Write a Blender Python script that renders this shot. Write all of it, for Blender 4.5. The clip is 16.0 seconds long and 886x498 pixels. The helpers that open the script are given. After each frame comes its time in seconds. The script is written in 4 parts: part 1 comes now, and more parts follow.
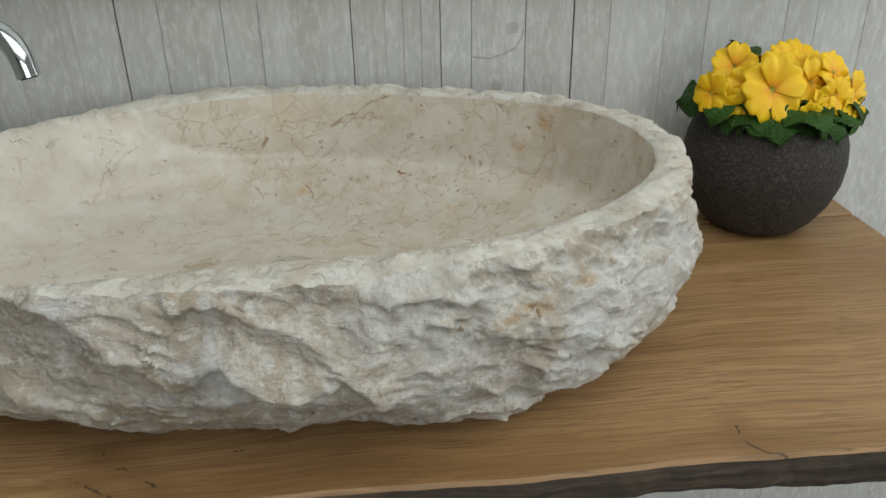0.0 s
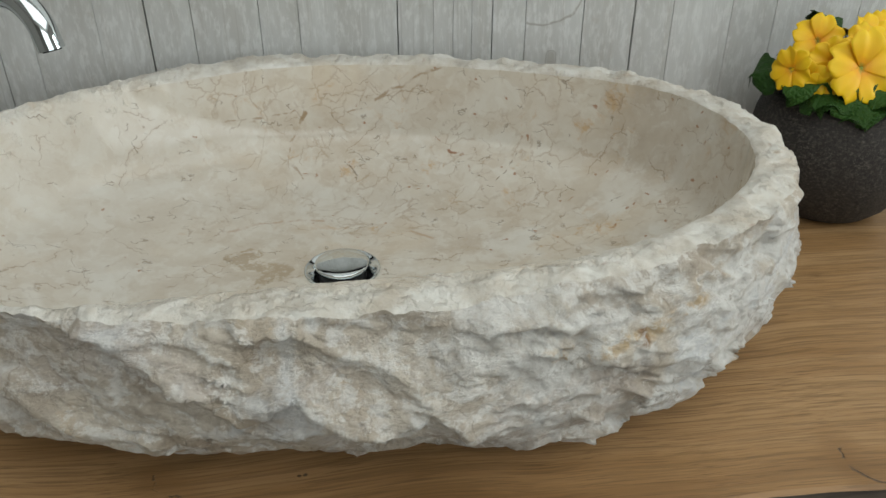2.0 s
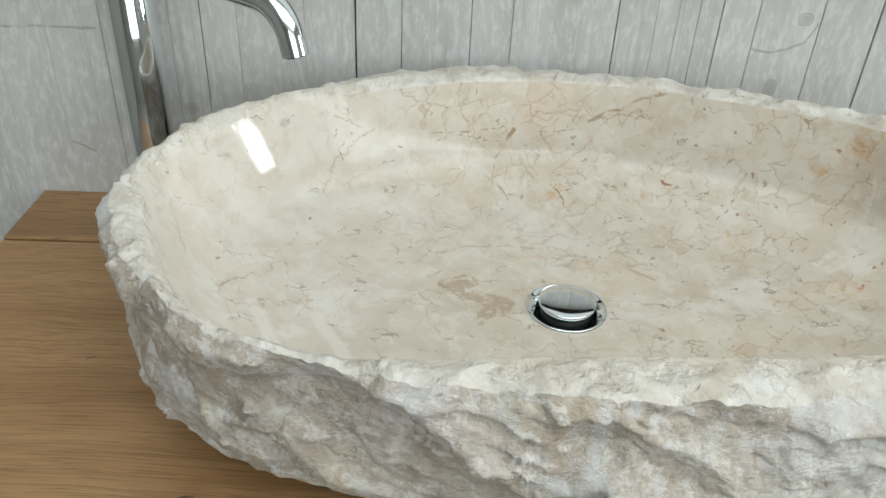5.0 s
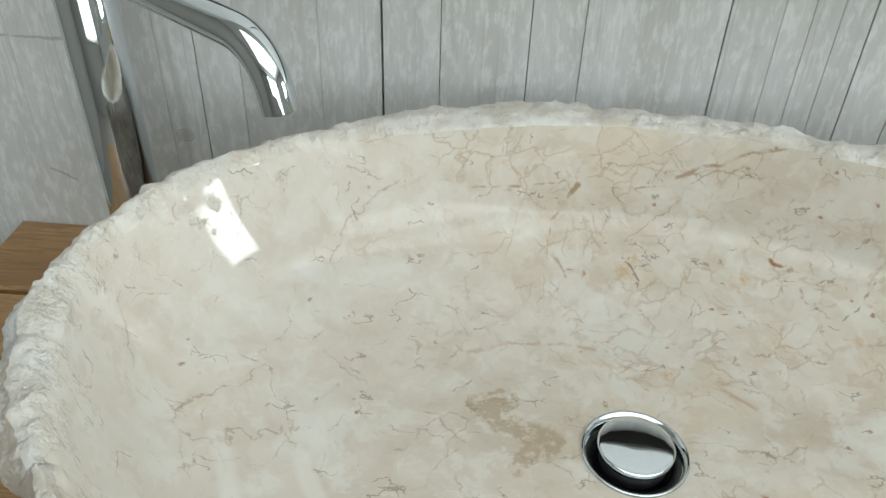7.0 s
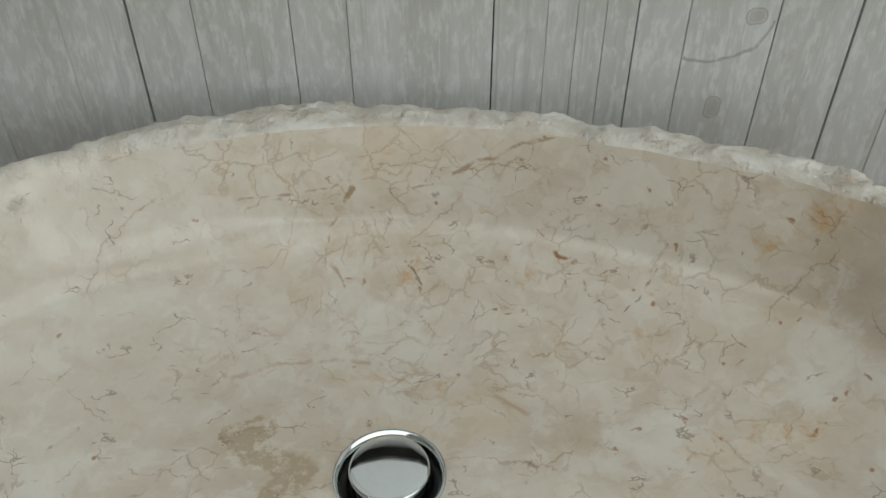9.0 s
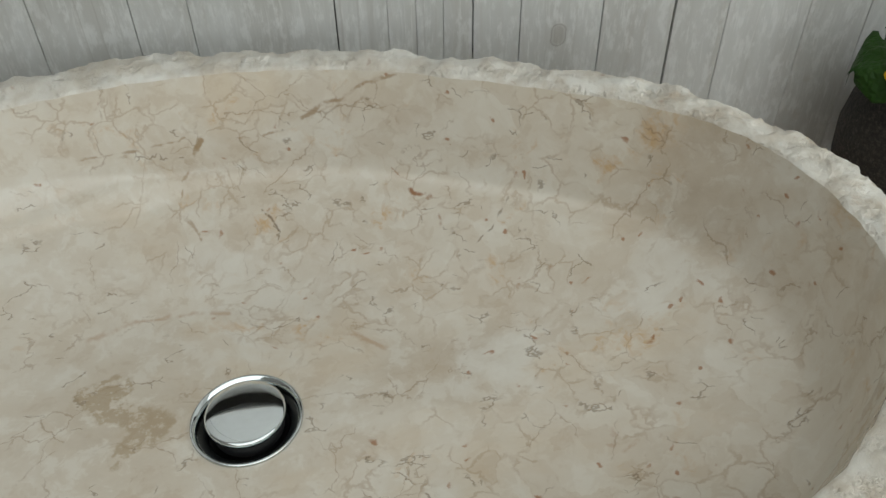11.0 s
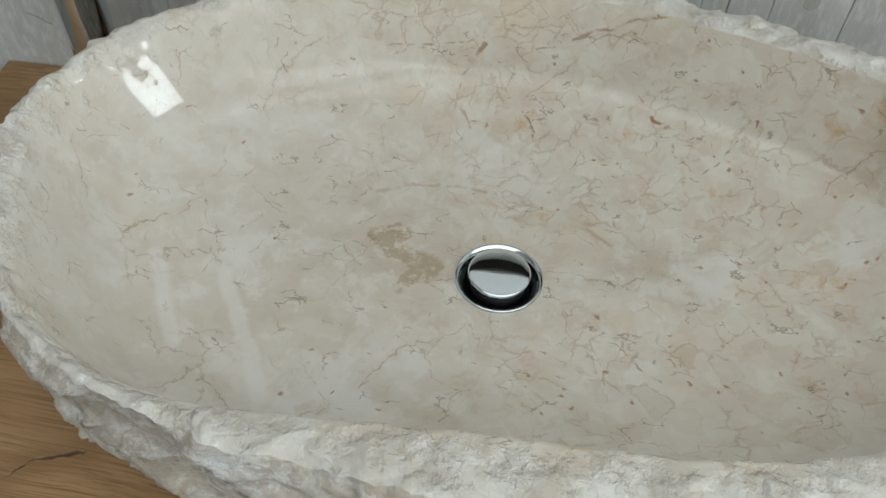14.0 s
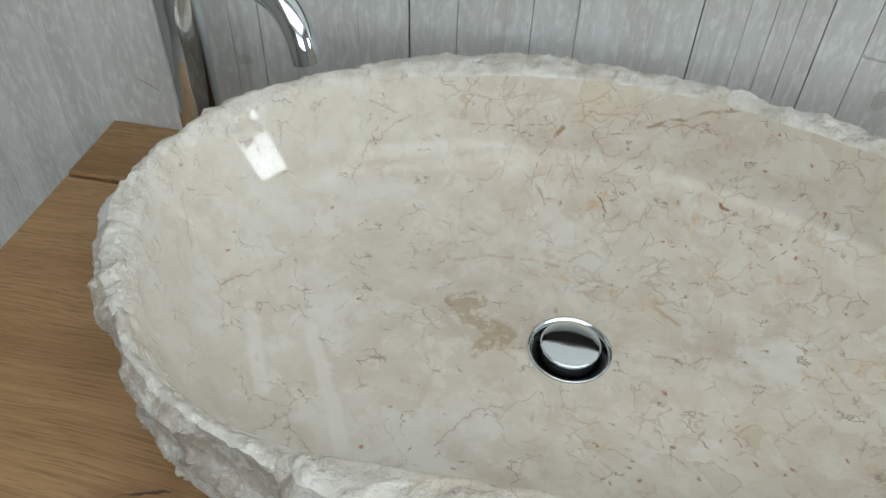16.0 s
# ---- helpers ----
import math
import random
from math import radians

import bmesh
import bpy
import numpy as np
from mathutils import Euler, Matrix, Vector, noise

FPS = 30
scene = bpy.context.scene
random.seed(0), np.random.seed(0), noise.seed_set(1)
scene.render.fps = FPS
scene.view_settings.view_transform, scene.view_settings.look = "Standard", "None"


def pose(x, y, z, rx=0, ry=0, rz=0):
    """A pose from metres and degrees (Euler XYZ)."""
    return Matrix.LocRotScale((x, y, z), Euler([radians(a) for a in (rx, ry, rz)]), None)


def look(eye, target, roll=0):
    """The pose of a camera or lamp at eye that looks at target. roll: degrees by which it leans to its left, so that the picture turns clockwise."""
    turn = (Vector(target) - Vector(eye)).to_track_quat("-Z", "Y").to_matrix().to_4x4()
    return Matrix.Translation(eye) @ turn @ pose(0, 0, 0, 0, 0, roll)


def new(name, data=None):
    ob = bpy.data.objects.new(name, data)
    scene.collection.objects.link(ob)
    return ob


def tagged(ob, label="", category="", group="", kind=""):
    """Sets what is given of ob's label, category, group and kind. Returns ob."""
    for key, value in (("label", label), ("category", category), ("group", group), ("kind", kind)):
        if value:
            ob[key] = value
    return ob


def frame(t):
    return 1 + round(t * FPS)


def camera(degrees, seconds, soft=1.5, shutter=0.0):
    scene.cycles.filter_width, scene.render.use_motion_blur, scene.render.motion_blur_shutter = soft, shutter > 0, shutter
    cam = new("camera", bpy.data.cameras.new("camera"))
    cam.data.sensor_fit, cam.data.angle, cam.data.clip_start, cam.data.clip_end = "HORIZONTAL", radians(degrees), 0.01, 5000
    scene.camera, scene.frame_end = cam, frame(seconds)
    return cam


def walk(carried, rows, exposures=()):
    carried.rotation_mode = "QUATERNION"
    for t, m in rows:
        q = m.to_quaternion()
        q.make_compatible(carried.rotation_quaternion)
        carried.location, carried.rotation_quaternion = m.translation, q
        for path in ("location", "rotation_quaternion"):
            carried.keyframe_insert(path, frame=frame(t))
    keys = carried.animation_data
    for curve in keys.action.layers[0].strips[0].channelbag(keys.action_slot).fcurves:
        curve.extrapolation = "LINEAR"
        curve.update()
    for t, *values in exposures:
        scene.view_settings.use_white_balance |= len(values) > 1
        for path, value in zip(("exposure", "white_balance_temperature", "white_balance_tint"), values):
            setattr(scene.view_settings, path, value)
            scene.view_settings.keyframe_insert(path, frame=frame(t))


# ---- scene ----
cam = camera(59.2, 16.0)
METRES, EYE, TILT, LEAN, TURN = 1.0, 1.2136, -1.51, -0.24, -5.19
ROWS = [
    (0.0, 0.0, 0.0, 0.0, -0.6, -25.2, 1.27),
    (0.5, -0.0048, 0.0265, 0.0157, -1.18, -26.45, 1.48),
    (1.0, -0.0126, 0.0504, 0.0212, -1.73, -28.1, 1.48),
    (1.5, -0.031, 0.0744, 0.0143, -1.73, -28.55, 1.17),
    (2.0, -0.0685, 0.0781, 0.0146, -1.15, -29.35, 0.37),
    (2.5, -0.1111, 0.0758, 0.018, 0.32, -29.89, -0.6),
    (3.0, -0.1475, 0.0746, 0.0209, 2.12, -30.19, -1.41),
    (3.5, -0.1756, 0.072, 0.0215, 3.64, -30.26, -1.97),
    (4.0, -0.1963, 0.0799, 0.0246, 4.2, -30.26, -2.16),
    (6.5, -0.2435, 0.2789, 0.0458, 7.64, -33.89, -2.08),
    (7.0, -0.2203, 0.332, 0.0384, 9.98, -34.76, -1.57),
    (7.5, -0.1859, 0.3641, 0.0384, 10.24, -35.3, -0.94),
    (8.0, -0.1482, 0.3837, 0.038, 9.84, -35.6, -0.53),
    (8.5, -0.1162, 0.3883, 0.0399, 7.71, -36.03, 0.0),
    (9.0, -0.09, 0.3887, 0.04, 4.93, -36.27, 0.28),
    (9.5, -0.0624, 0.3904, 0.0385, 1.99, -36.49, 0.57),
    (10.0, -0.0325, 0.3907, 0.0345, -0.05, -36.69, 0.56),
    (12.5, -0.033, 0.3521, 0.0439, -2.05, -46.94, 0.82),
    (13.0, -0.0588, 0.3359, 0.0669, 2.83, -47.99, -0.09),
    (13.5, -0.0869, 0.3133, 0.0936, 7.79, -47.89, -0.9),
    (14.0, -0.1156, 0.2872, 0.1099, 12.67, -47.22, -1.38),
    (14.5, -0.1449, 0.2673, 0.1171, 16.27, -46.61, -1.67),
    (15.0, -0.1563, 0.2655, 0.1156, 17.59, -45.17, -1.85),
    (15.5, -0.1532, 0.2552, 0.1323, 17.26, -43.42, -1.87),
    (16.0, -0.1388, 0.2566, 0.1326, 17.06, -42.28, -1.62),
]
EXPOSURES = [(0.0, -1.00, 6800, 10), (1.5, -0.98, 6800, 10), (2.5, -0.84, 6690, 10), (3.5, -0.46, 6640, 10), (4.2, -0.44, 6600, 10),
             (6.5, -0.50, 6500, 9), (7.0, -0.56, 6470, 8), (8.0, -1.18, 6600, 9), (8.5, -1.13, 6700, 10), (10.2, -1.05, 6840, 10),
             (12.5, -0.83, 6600, 10), (13.5, -0.93, 6500, 10), (15.0, -0.79, 6430, 10), (16.0, -0.76, 6390, 10)]
walk(cam, [(t, pose(0, 0, EYE, TILT, LEAN, TURN) @ pose(METRES * x, METRES * y, METRES * z, 90 + pitch, roll, yaw)) for t, x, y, z, yaw, pitch, roll in ROWS], EXPOSURES)


# ---------- light ----------
world = bpy.data.worlds.new("sky")
scene.world = world
world.use_nodes = True
_sky = world.node_tree.nodes.new("ShaderNodeTexSky")
_sky.sky_type, _sky.sun_disc, _sky.sun_elevation, _sky.sun_rotation = "NISHITA", False, radians(35), radians(120)
world.node_tree.links.new(_sky.outputs[0], world.node_tree.nodes["Background"].inputs[0])
world.node_tree.nodes["Background"].inputs[1].default_value = 0.1


def area_lamp(name, size_x, size_y, watts, eye, target, colour):
    data = bpy.data.lights.new(name, "AREA")
    data.shape, data.size, data.size_y, data.energy, data.color = "RECTANGLE", size_x, size_y, watts, colour
    ob = new(name, data)
    ob.matrix_world = look(eye, target)
    return ob


# room: x from ROOM_W to ROOM_E, y from ROOM_S to the panelled wall
ROOM_W, ROOM_E, ROOM_S, WALL_Y, CEIL = -2.3, 2.6, -3.0, 0.952, 2.5
TOP = 0.80
area_lamp("window_light_east", 0.60, 0.62, 32, (ROOM_E - 0.06, 0.10, 1.45), (0, 0.15, 1.24), (0.88, 0.97, 1.0))
# South fill lamp, added to brighten the boards and the basin's front.
area_lamp("fill_light_south", 2.6, 1.4, 50, (1.0, ROOM_S + 0.06, 1.7), (0.4, 0, 1.3), (0.91, 0.98, 0.98))
# Broad fill lamp added under the ceiling to brighten upward faces.
area_lamp("overhead_fill_light", 2.8, 2.2, 58, (0.45, -0.55, CEIL - 0.01), (0.45, -0.55, 0), (0.90, 0.98, 0.99))

# ---------- material tools ----------


class Graph:
    """Short writing for node materials."""

    def __init__(self, name, rough=0.5, metal=0.0):
        self.mat = bpy.data.materials.new(name)
        self.mat.use_nodes = True
        self.tree = self.mat.node_tree
        self.bsdf = self.tree.nodes["Principled BSDF"]
        self.set(self.bsdf, {"Roughness": rough, "Metallic": metal})

    def set(self, node, values):
        for key, v in values.items():
            sock = node.inputs[key]
            if isinstance(v, bpy.types.NodeSocket):
                self.tree.links.new(v, sock)
            elif isinstance(v, tuple) and len(v) == 3 and sock.type == "RGBA":
                sock.default_value = (*v, 1)
            else:
                sock.default_value = v

    def make(self, kind, values, **props):
        node = self.tree.nodes.new(kind)
        for key, v in props.items():
            setattr(node, key, v)
        self.set(node, values)
        return node

    def coords(self):
        return self.make("ShaderNodeTexCoord", {}).outputs["Object"]

    def random(self):
        return self.make("ShaderNodeObjectInfo", {}).outputs["Random"]

    def noise(self, vec, scale, detail=4, rough=0.55, colour=False):
        n = self.make("ShaderNodeTexNoise", {"Vector": vec, "Scale": scale, "Detail": detail, "Roughness": rough})
        return n.outputs["Color" if colour else "Fac"]

    def voronoi(self, vec, scale, feature="F1", out="Distance"):
        return self.make("ShaderNodeTexVoronoi", {"Vector": vec, "Scale": scale}, feature=feature).outputs[out]

    def stretch(self, vec, x, y, z):
        return self.make("ShaderNodeVectorMath", {0: vec, 1: (x, y, z)}, operation="MULTIPLY").outputs[0]

    def vec(self, op, a, b):
        return self.make("ShaderNodeVectorMath", {0: a, 1: b}, operation=op).outputs[0]

    def scaled(self, a, k):
        return self.make("ShaderNodeVectorMath", {0: a, "Scale": k}, operation="SCALE").outputs[0]

    def warp(self, vec, scale, amount, detail=3):
        c = self.noise(vec, scale, detail, colour=True)
        c = self.vec("SUBTRACT", c, (0.5, 0.5, 0.5))
        return self.vec("ADD", vec, self.scaled(c, amount))

    def maths(self, op, a, b=0.0, clamp=False):
        return self.make("ShaderNodeMath", {0: a, 1: b}, operation=op, use_clamp=clamp).outputs[0]

    def span(self, v, a, b, lo=0.0, hi=1.0):
        """v from a..b to lo..hi, clamped, smooth."""
        return self.make("ShaderNodeMapRange", {"Value": v, "From Min": a, "From Max": b, "To Min": lo, "To Max": hi},
                         interpolation_type="SMOOTHSTEP").outputs[0]

    def mix(self, fac, a, b, blend="MIX"):
        n = self.make("ShaderNodeMix", {0: fac, 6: a, 7: b}, data_type="RGBA", blend_type=blend)
        return n.outputs[2]

    def ramp(self, fac, stops):
        n = self.make("ShaderNodeValToRGB", {"Fac": fac})
        while len(n.color_ramp.elements) < len(stops):
            n.color_ramp.elements.new(0.5)
        for e, (at, c) in zip(n.color_ramp.elements, stops):
            e.position, e.color = at, (*c, 1)
        return n.outputs["Color"]

    def bump(self, height, strength=0.3, distance=0.002, normal=None):
        values = {"Height": height, "Strength": strength, "Distance": distance}
        if normal is not None:
            values["Normal"] = normal
        return self.make("ShaderNodeBump", values).outputs[0]

    def flat(self, vec):
        return self.stretch(vec, 1, 1, 0)

    def streak(self, vec, a, b):
        """Distance in plan from the line a to b."""
        a, b = Vector((*a, 0)), Vector((*b, 0))
        ab = b - a
        pa = self.vec("SUBTRACT", vec, tuple(a))
        h = self.make("ShaderNodeVectorMath", {0: pa, 1: tuple(ab / ab.length_squared)}, operation="DOT_PRODUCT").outputs["Value"]
        h = self.maths("ADD", h, 0.0, clamp=True)
        d = self.vec("SUBTRACT", pa, self.scaled(tuple(ab), h))
        return self.make("ShaderNodeVectorMath", {0: d}, operation="LENGTH").outputs["Value"]

    def streaks(self, vec, lines):
        """Distance from the nearest leg of several broken lines."""
        best = None
        for line in lines:
            for a, b in zip(line, line[1:]):
                d = self.streak(vec, a, b)
                best = d if best is None else self.maths("MINIMUM", best, d)
        return best

    def done(self, **values):
        self.set(self.bsdf, {k.replace("_", " "): v for k, v in values.items()})
        return self.mat


def chrome():
    g = Graph("polished_chrome", 0.06, 1.0)
    p = g.coords()
    return g.done(Base_Color=(0.70, 0.745, 0.765), Roughness=g.span(g.noise(p, 60, 3), 0.3, 0.8, 0.03, 0.09))


def rubber_black():
    g = Graph("black_rubber", 0.5)
    return g.done(Base_Color=(0.012, 0.012, 0.013))


BASIN_AT = (-0.08, 0.675)


def local(*points):
    """Plan points of the room, seen from the basin's middle."""
    return [(x - BASIN_AT[0], y - BASIN_AT[1]) for x, y in points]


def upright(*points):
    """Points on the bowl's back wall, along it and up, seen from the basin's foot."""
    return [(x - BASIN_AT[0], z - TOP) for x, z in points]


def polished_colour(g, p):
    """Cream breccia: clouds, pale and tan fragments, thin brown veins, orange-tinted crushed zones."""
    soft = g.warp(p, 5, 0.09, 2)
    w = g.warp(g.warp(p, 9, 0.07, 5), 45, 0.020, 5)
    w2 = g.warp(g.warp(p, 16, 0.04, 5), 70, 0.014, 5)
    cloud = g.noise(g.stretch(soft, 1, 1.4, 1.4), 5, 6, 0.62)
    base = g.ramp(cloud, [(0.30, (0.485, 0.41, 0.325)), (0.43, (0.575, 0.51, 0.425)), (0.54, (0.635, 0.585, 0.51)), (0.64, (0.585, 0.52, 0.435)), (0.76, (0.51, 0.435, 0.345))])
    pale = g.noise(w2, 13, 5, 0.58)
    base = g.mix(g.span(pale, 0.50, 0.70, 0, 0.65), base, (0.70, 0.68, 0.63))
    crumb = g.noise(w2, 42, 6, 0.66)
    base = g.mix(g.span(crumb, 0.51, 0.62, 0, 0.55), base, (0.69, 0.66, 0.60))
    base = g.mix(g.span(crumb, 0.47, 0.37, 0, 0.42), base, (0.49, 0.40, 0.30))
    peach = g.noise(g.stretch(soft, 1.0, 1.8, 1.0), 9, 5, 0.6)
    base = g.mix(g.span(peach, 0.53, 0.70, 0, 0.34), base, (0.585, 0.465, 0.325))
    # crushed zones with small fragments
    along = g.make("ShaderNodeSeparateXYZ", {0: soft}).outputs[0]
    east = g.span(along, 0.0, 0.22)
    base = g.mix(g.span(along, -0.04, -0.26, 0, 0.28), base, (0.69, 0.665, 0.615))
    zone = g.span(g.maths("ADD", g.noise(g.stretch(soft, 0.8, 1.5, 1.0), 5.5, 4), g.maths("MULTIPLY", east, 0.10)), 0.50, 0.62)
    frag = g.make("ShaderNodeSeparateColor", {0: g.voronoi(w2, 46, "F1", "Color")}).outputs[0]
    fcol = g.ramp(frag, [(0.0, (0.46, 0.35, 0.235)), (0.3, (0.60, 0.53, 0.43)), (0.65, (0.70, 0.66, 0.58)), (1.0, (0.55, 0.44, 0.32))])
    base = g.mix(g.maths("MULTIPLY", zone, g.maths("ADD", 0.14, g.maths("MULTIPLY", east, 0.14))), base, fcol)
    orange = g.span(g.noise(w2, 20, 5, 0.7), 0.58, 0.72)
    base = g.mix(g.maths("MULTIPLY", g.maths("MULTIPLY", orange, zone), 0.85), base, (0.54, 0.35, 0.18))
    e3 = g.voronoi(w2, 46, "DISTANCE_TO_EDGE")
    l3 = g.maths("MULTIPLY", g.span(e3, 0.01, 0.06, 1, 0), g.maths("MULTIPLY", zone, g.span(g.noise(p, 30, 3), 0.46, 0.58)))
    base = g.mix(g.maths("MULTIPLY", l3, 0.40), base, (0.36, 0.25, 0.155))
    # veins
    e1 = g.voronoi(g.warp(w, 20, 0.02, 5), 8, "DISTANCE_TO_EDGE")
    e2 = g.voronoi(g.warp(w2, 40, 0.012, 5), 17, "DISTANCE_TO_EDGE")
    m1 = g.span(g.noise(p, 22, 5), 0.50, 0.60)
    m2 = g.span(g.noise(g.vec("ADD", p, (3, 1, 2)), 26, 5), 0.51, 0.60)
    halo = g.maths("MULTIPLY", g.span(e1, 0.0, 0.05, 1, 0), m1)
    base = g.mix(g.maths("MULTIPLY", halo, 0.16), base, (0.46, 0.34, 0.225))
    v1 = g.maths("MULTIPLY", g.span(e1, 0.0015, 0.0065, 1, 0), m1)
    v2 = g.maths("MULTIPLY", g.span(e2, 0.003, 0.011, 1, 0), m2)
    base = g.mix(g.maths("MULTIPLY", v1, 0.42), base, (0.24, 0.155, 0.09))
    base = g.mix(g.maths("MULTIPLY", v2, 0.40), base, (0.29, 0.195, 0.12))
    hair = g.voronoi(g.warp(g.stretch(p, 1.0, 1.5, 1.0), 28, 0.05, 4), 34, "DISTANCE_TO_EDGE")
    hm = g.span(g.noise(g.vec("ADD", p, (7, 3, 5)), 40, 2), 0.585, 0.64)
    base = g.mix(g.maths("MULTIPLY", g.maths("MULTIPLY", g.span(hair, 0.006, 0.028, 1, 0), hm), 0.55), base, (0.17, 0.115, 0.07))
    specks = g.maths("MULTIPLY", g.span(g.voronoi(w2, 60), 0.06, 0.16, 1, 0), g.span(g.maths("ADD", g.noise(p, 13, 3), g.maths("MULTIPLY", east, 0.08)), 0.53, 0.59))
    base = g.mix(g.maths("MULTIPLY", specks, 0.75), base, (0.32, 0.13, 0.05))
    return named_veins(g, p, base)


def named_veins(g, p, base):
    """The marks that can be told apart in the bowl: a worn brown patch by the drain, single cracks and red seams."""
    flat = g.flat(p)
    rough = g.warp(g.warp(flat, 45, 0.020, 4), 190, 0.006, 3)
    patch = g.streaks(rough, [local((-0.182, 0.711), (-0.170, 0.714)), local((-0.172, 0.700), (-0.152, 0.689), (-0.137, 0.682))])
    tail = g.streaks(rough, [local((-0.150, 0.676), (-0.158, 0.661))])
    solid = g.maths("MAXIMUM", g.span(patch, 0.0085, 0.0120, 1, 0), g.span(tail, 0.005, 0.008, 1, 0))
    solid = g.maths("MULTIPLY", solid, g.span(g.noise(p, 85, 4, 0.65), 0.38, 0.50))
    base = g.mix(g.maths("MULTIPLY", solid, 0.75), base, (0.40, 0.31, 0.21))
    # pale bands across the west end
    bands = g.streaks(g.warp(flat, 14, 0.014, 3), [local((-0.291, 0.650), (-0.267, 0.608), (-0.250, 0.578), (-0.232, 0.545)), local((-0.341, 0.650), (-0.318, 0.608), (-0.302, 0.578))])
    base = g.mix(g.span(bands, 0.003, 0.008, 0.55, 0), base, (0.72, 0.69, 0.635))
    broken = g.span(g.noise(p, 55, 3), 0.38, 0.52)
    swell = g.noise(p, 80, 3)

    def draw(base, vec, lines, thin, wide, strength, colour):
        d = g.streaks(vec, lines)
        d = g.maths("ADD", d, g.maths("MULTIPLY", g.span(swell, 0.42, 0.64), 0.0011))
        return g.mix(g.maths("MULTIPLY", g.span(d, thin, wide, 1, 0), g.maths("MULTIPLY", broken, strength)), base, colour)

    wob = g.warp(g.warp(flat, 30, 0.010, 5), 75, 0.008, 5)
    base = draw(base, wob, [local((0.055, 0.790), (0.082, 0.803), (0.098, 0.822)), local((0.016, 0.619), (0.022, 0.612), (0.032, 0.604)),
                            local((0.085, 0.795), (0.105, 0.797))], 0.0003, 0.0013, 0.6, (0.17, 0.11, 0.07))
    base = draw(base, wob, [local((-0.195, 0.758), (-0.165, 0.770), (-0.135, 0.774), (-0.105, 0.771)), local((0.128, 0.622), (0.136, 0.626)),
                            local((-0.05, 0.735), (-0.02, 0.742), (0.0, 0.725))], 0.0006, 0.0034, 0.45, (0.40, 0.23, 0.12))
    base = draw(base, wob, [local((-0.10, 0.60), (-0.05, 0.597), (0.0, 0.60))], 0.0004, 0.0013, 0.7, (0.30, 0.21, 0.13))
    back = g.span(g.make("ShaderNodeSeparateXYZ", {0: p}).outputs[1], 0.10, 0.125)
    side = g.make("ShaderNodeSeparateXYZ", {0: p})
    face = g.make("ShaderNodeCombineXYZ", {0: side.outputs[0], 1: side.outputs[2]}).outputs[0]
    up = g.warp(g.warp(face, 30, 0.008, 5), 75, 0.007, 5)
    keep = base
    base = draw(base, up, [upright((-0.055, 0.930), (-0.030, 0.947), (-0.014, 0.953), (0.0, 0.964), (0.024, 0.972))], 0.0006, 0.0026, 0.75, (0.33, 0.22, 0.13))
    base = draw(base, up, [upright((-0.120, 0.928), (-0.127, 0.913))], 0.0016, 0.0034, 0.85, (0.33, 0.22, 0.12))
    base = draw(base, up, [upright((-0.127, 0.912), (-0.138, 0.900), (-0.140, 0.885), (-0.125, 0.874)), upright((-0.205, 0.926), (-0.165, 0.924), (-0.13, 0.930)),
                           upright((-0.11, 0.926), (-0.075, 0.923), (-0.055, 0.930))], 0.0005, 0.0018, 0.6, (0.33, 0.22, 0.13))
    base = draw(base, up, [upright((-0.083, 0.882), (-0.076, 0.878), (-0.068, 0.872))], 0.0003, 0.0012, 0.7, (0.17, 0.11, 0.065))
    base = draw(base, up, [upright((0.014, 0.903), (0.022, 0.897), (0.030, 0.890), (0.042, 0.889)), upright((0.046, 0.885), (0.047, 0.879))], 0.0006, 0.0018, 0.9, (0.29, 0.13, 0.06))
    base = draw(base, up, [upright((-0.236, 0.914), (-0.231, 0.914))], 0.0006, 0.0018, 0.9, (0.30, 0.13, 0.05))
    return g.mix(back, keep, base)


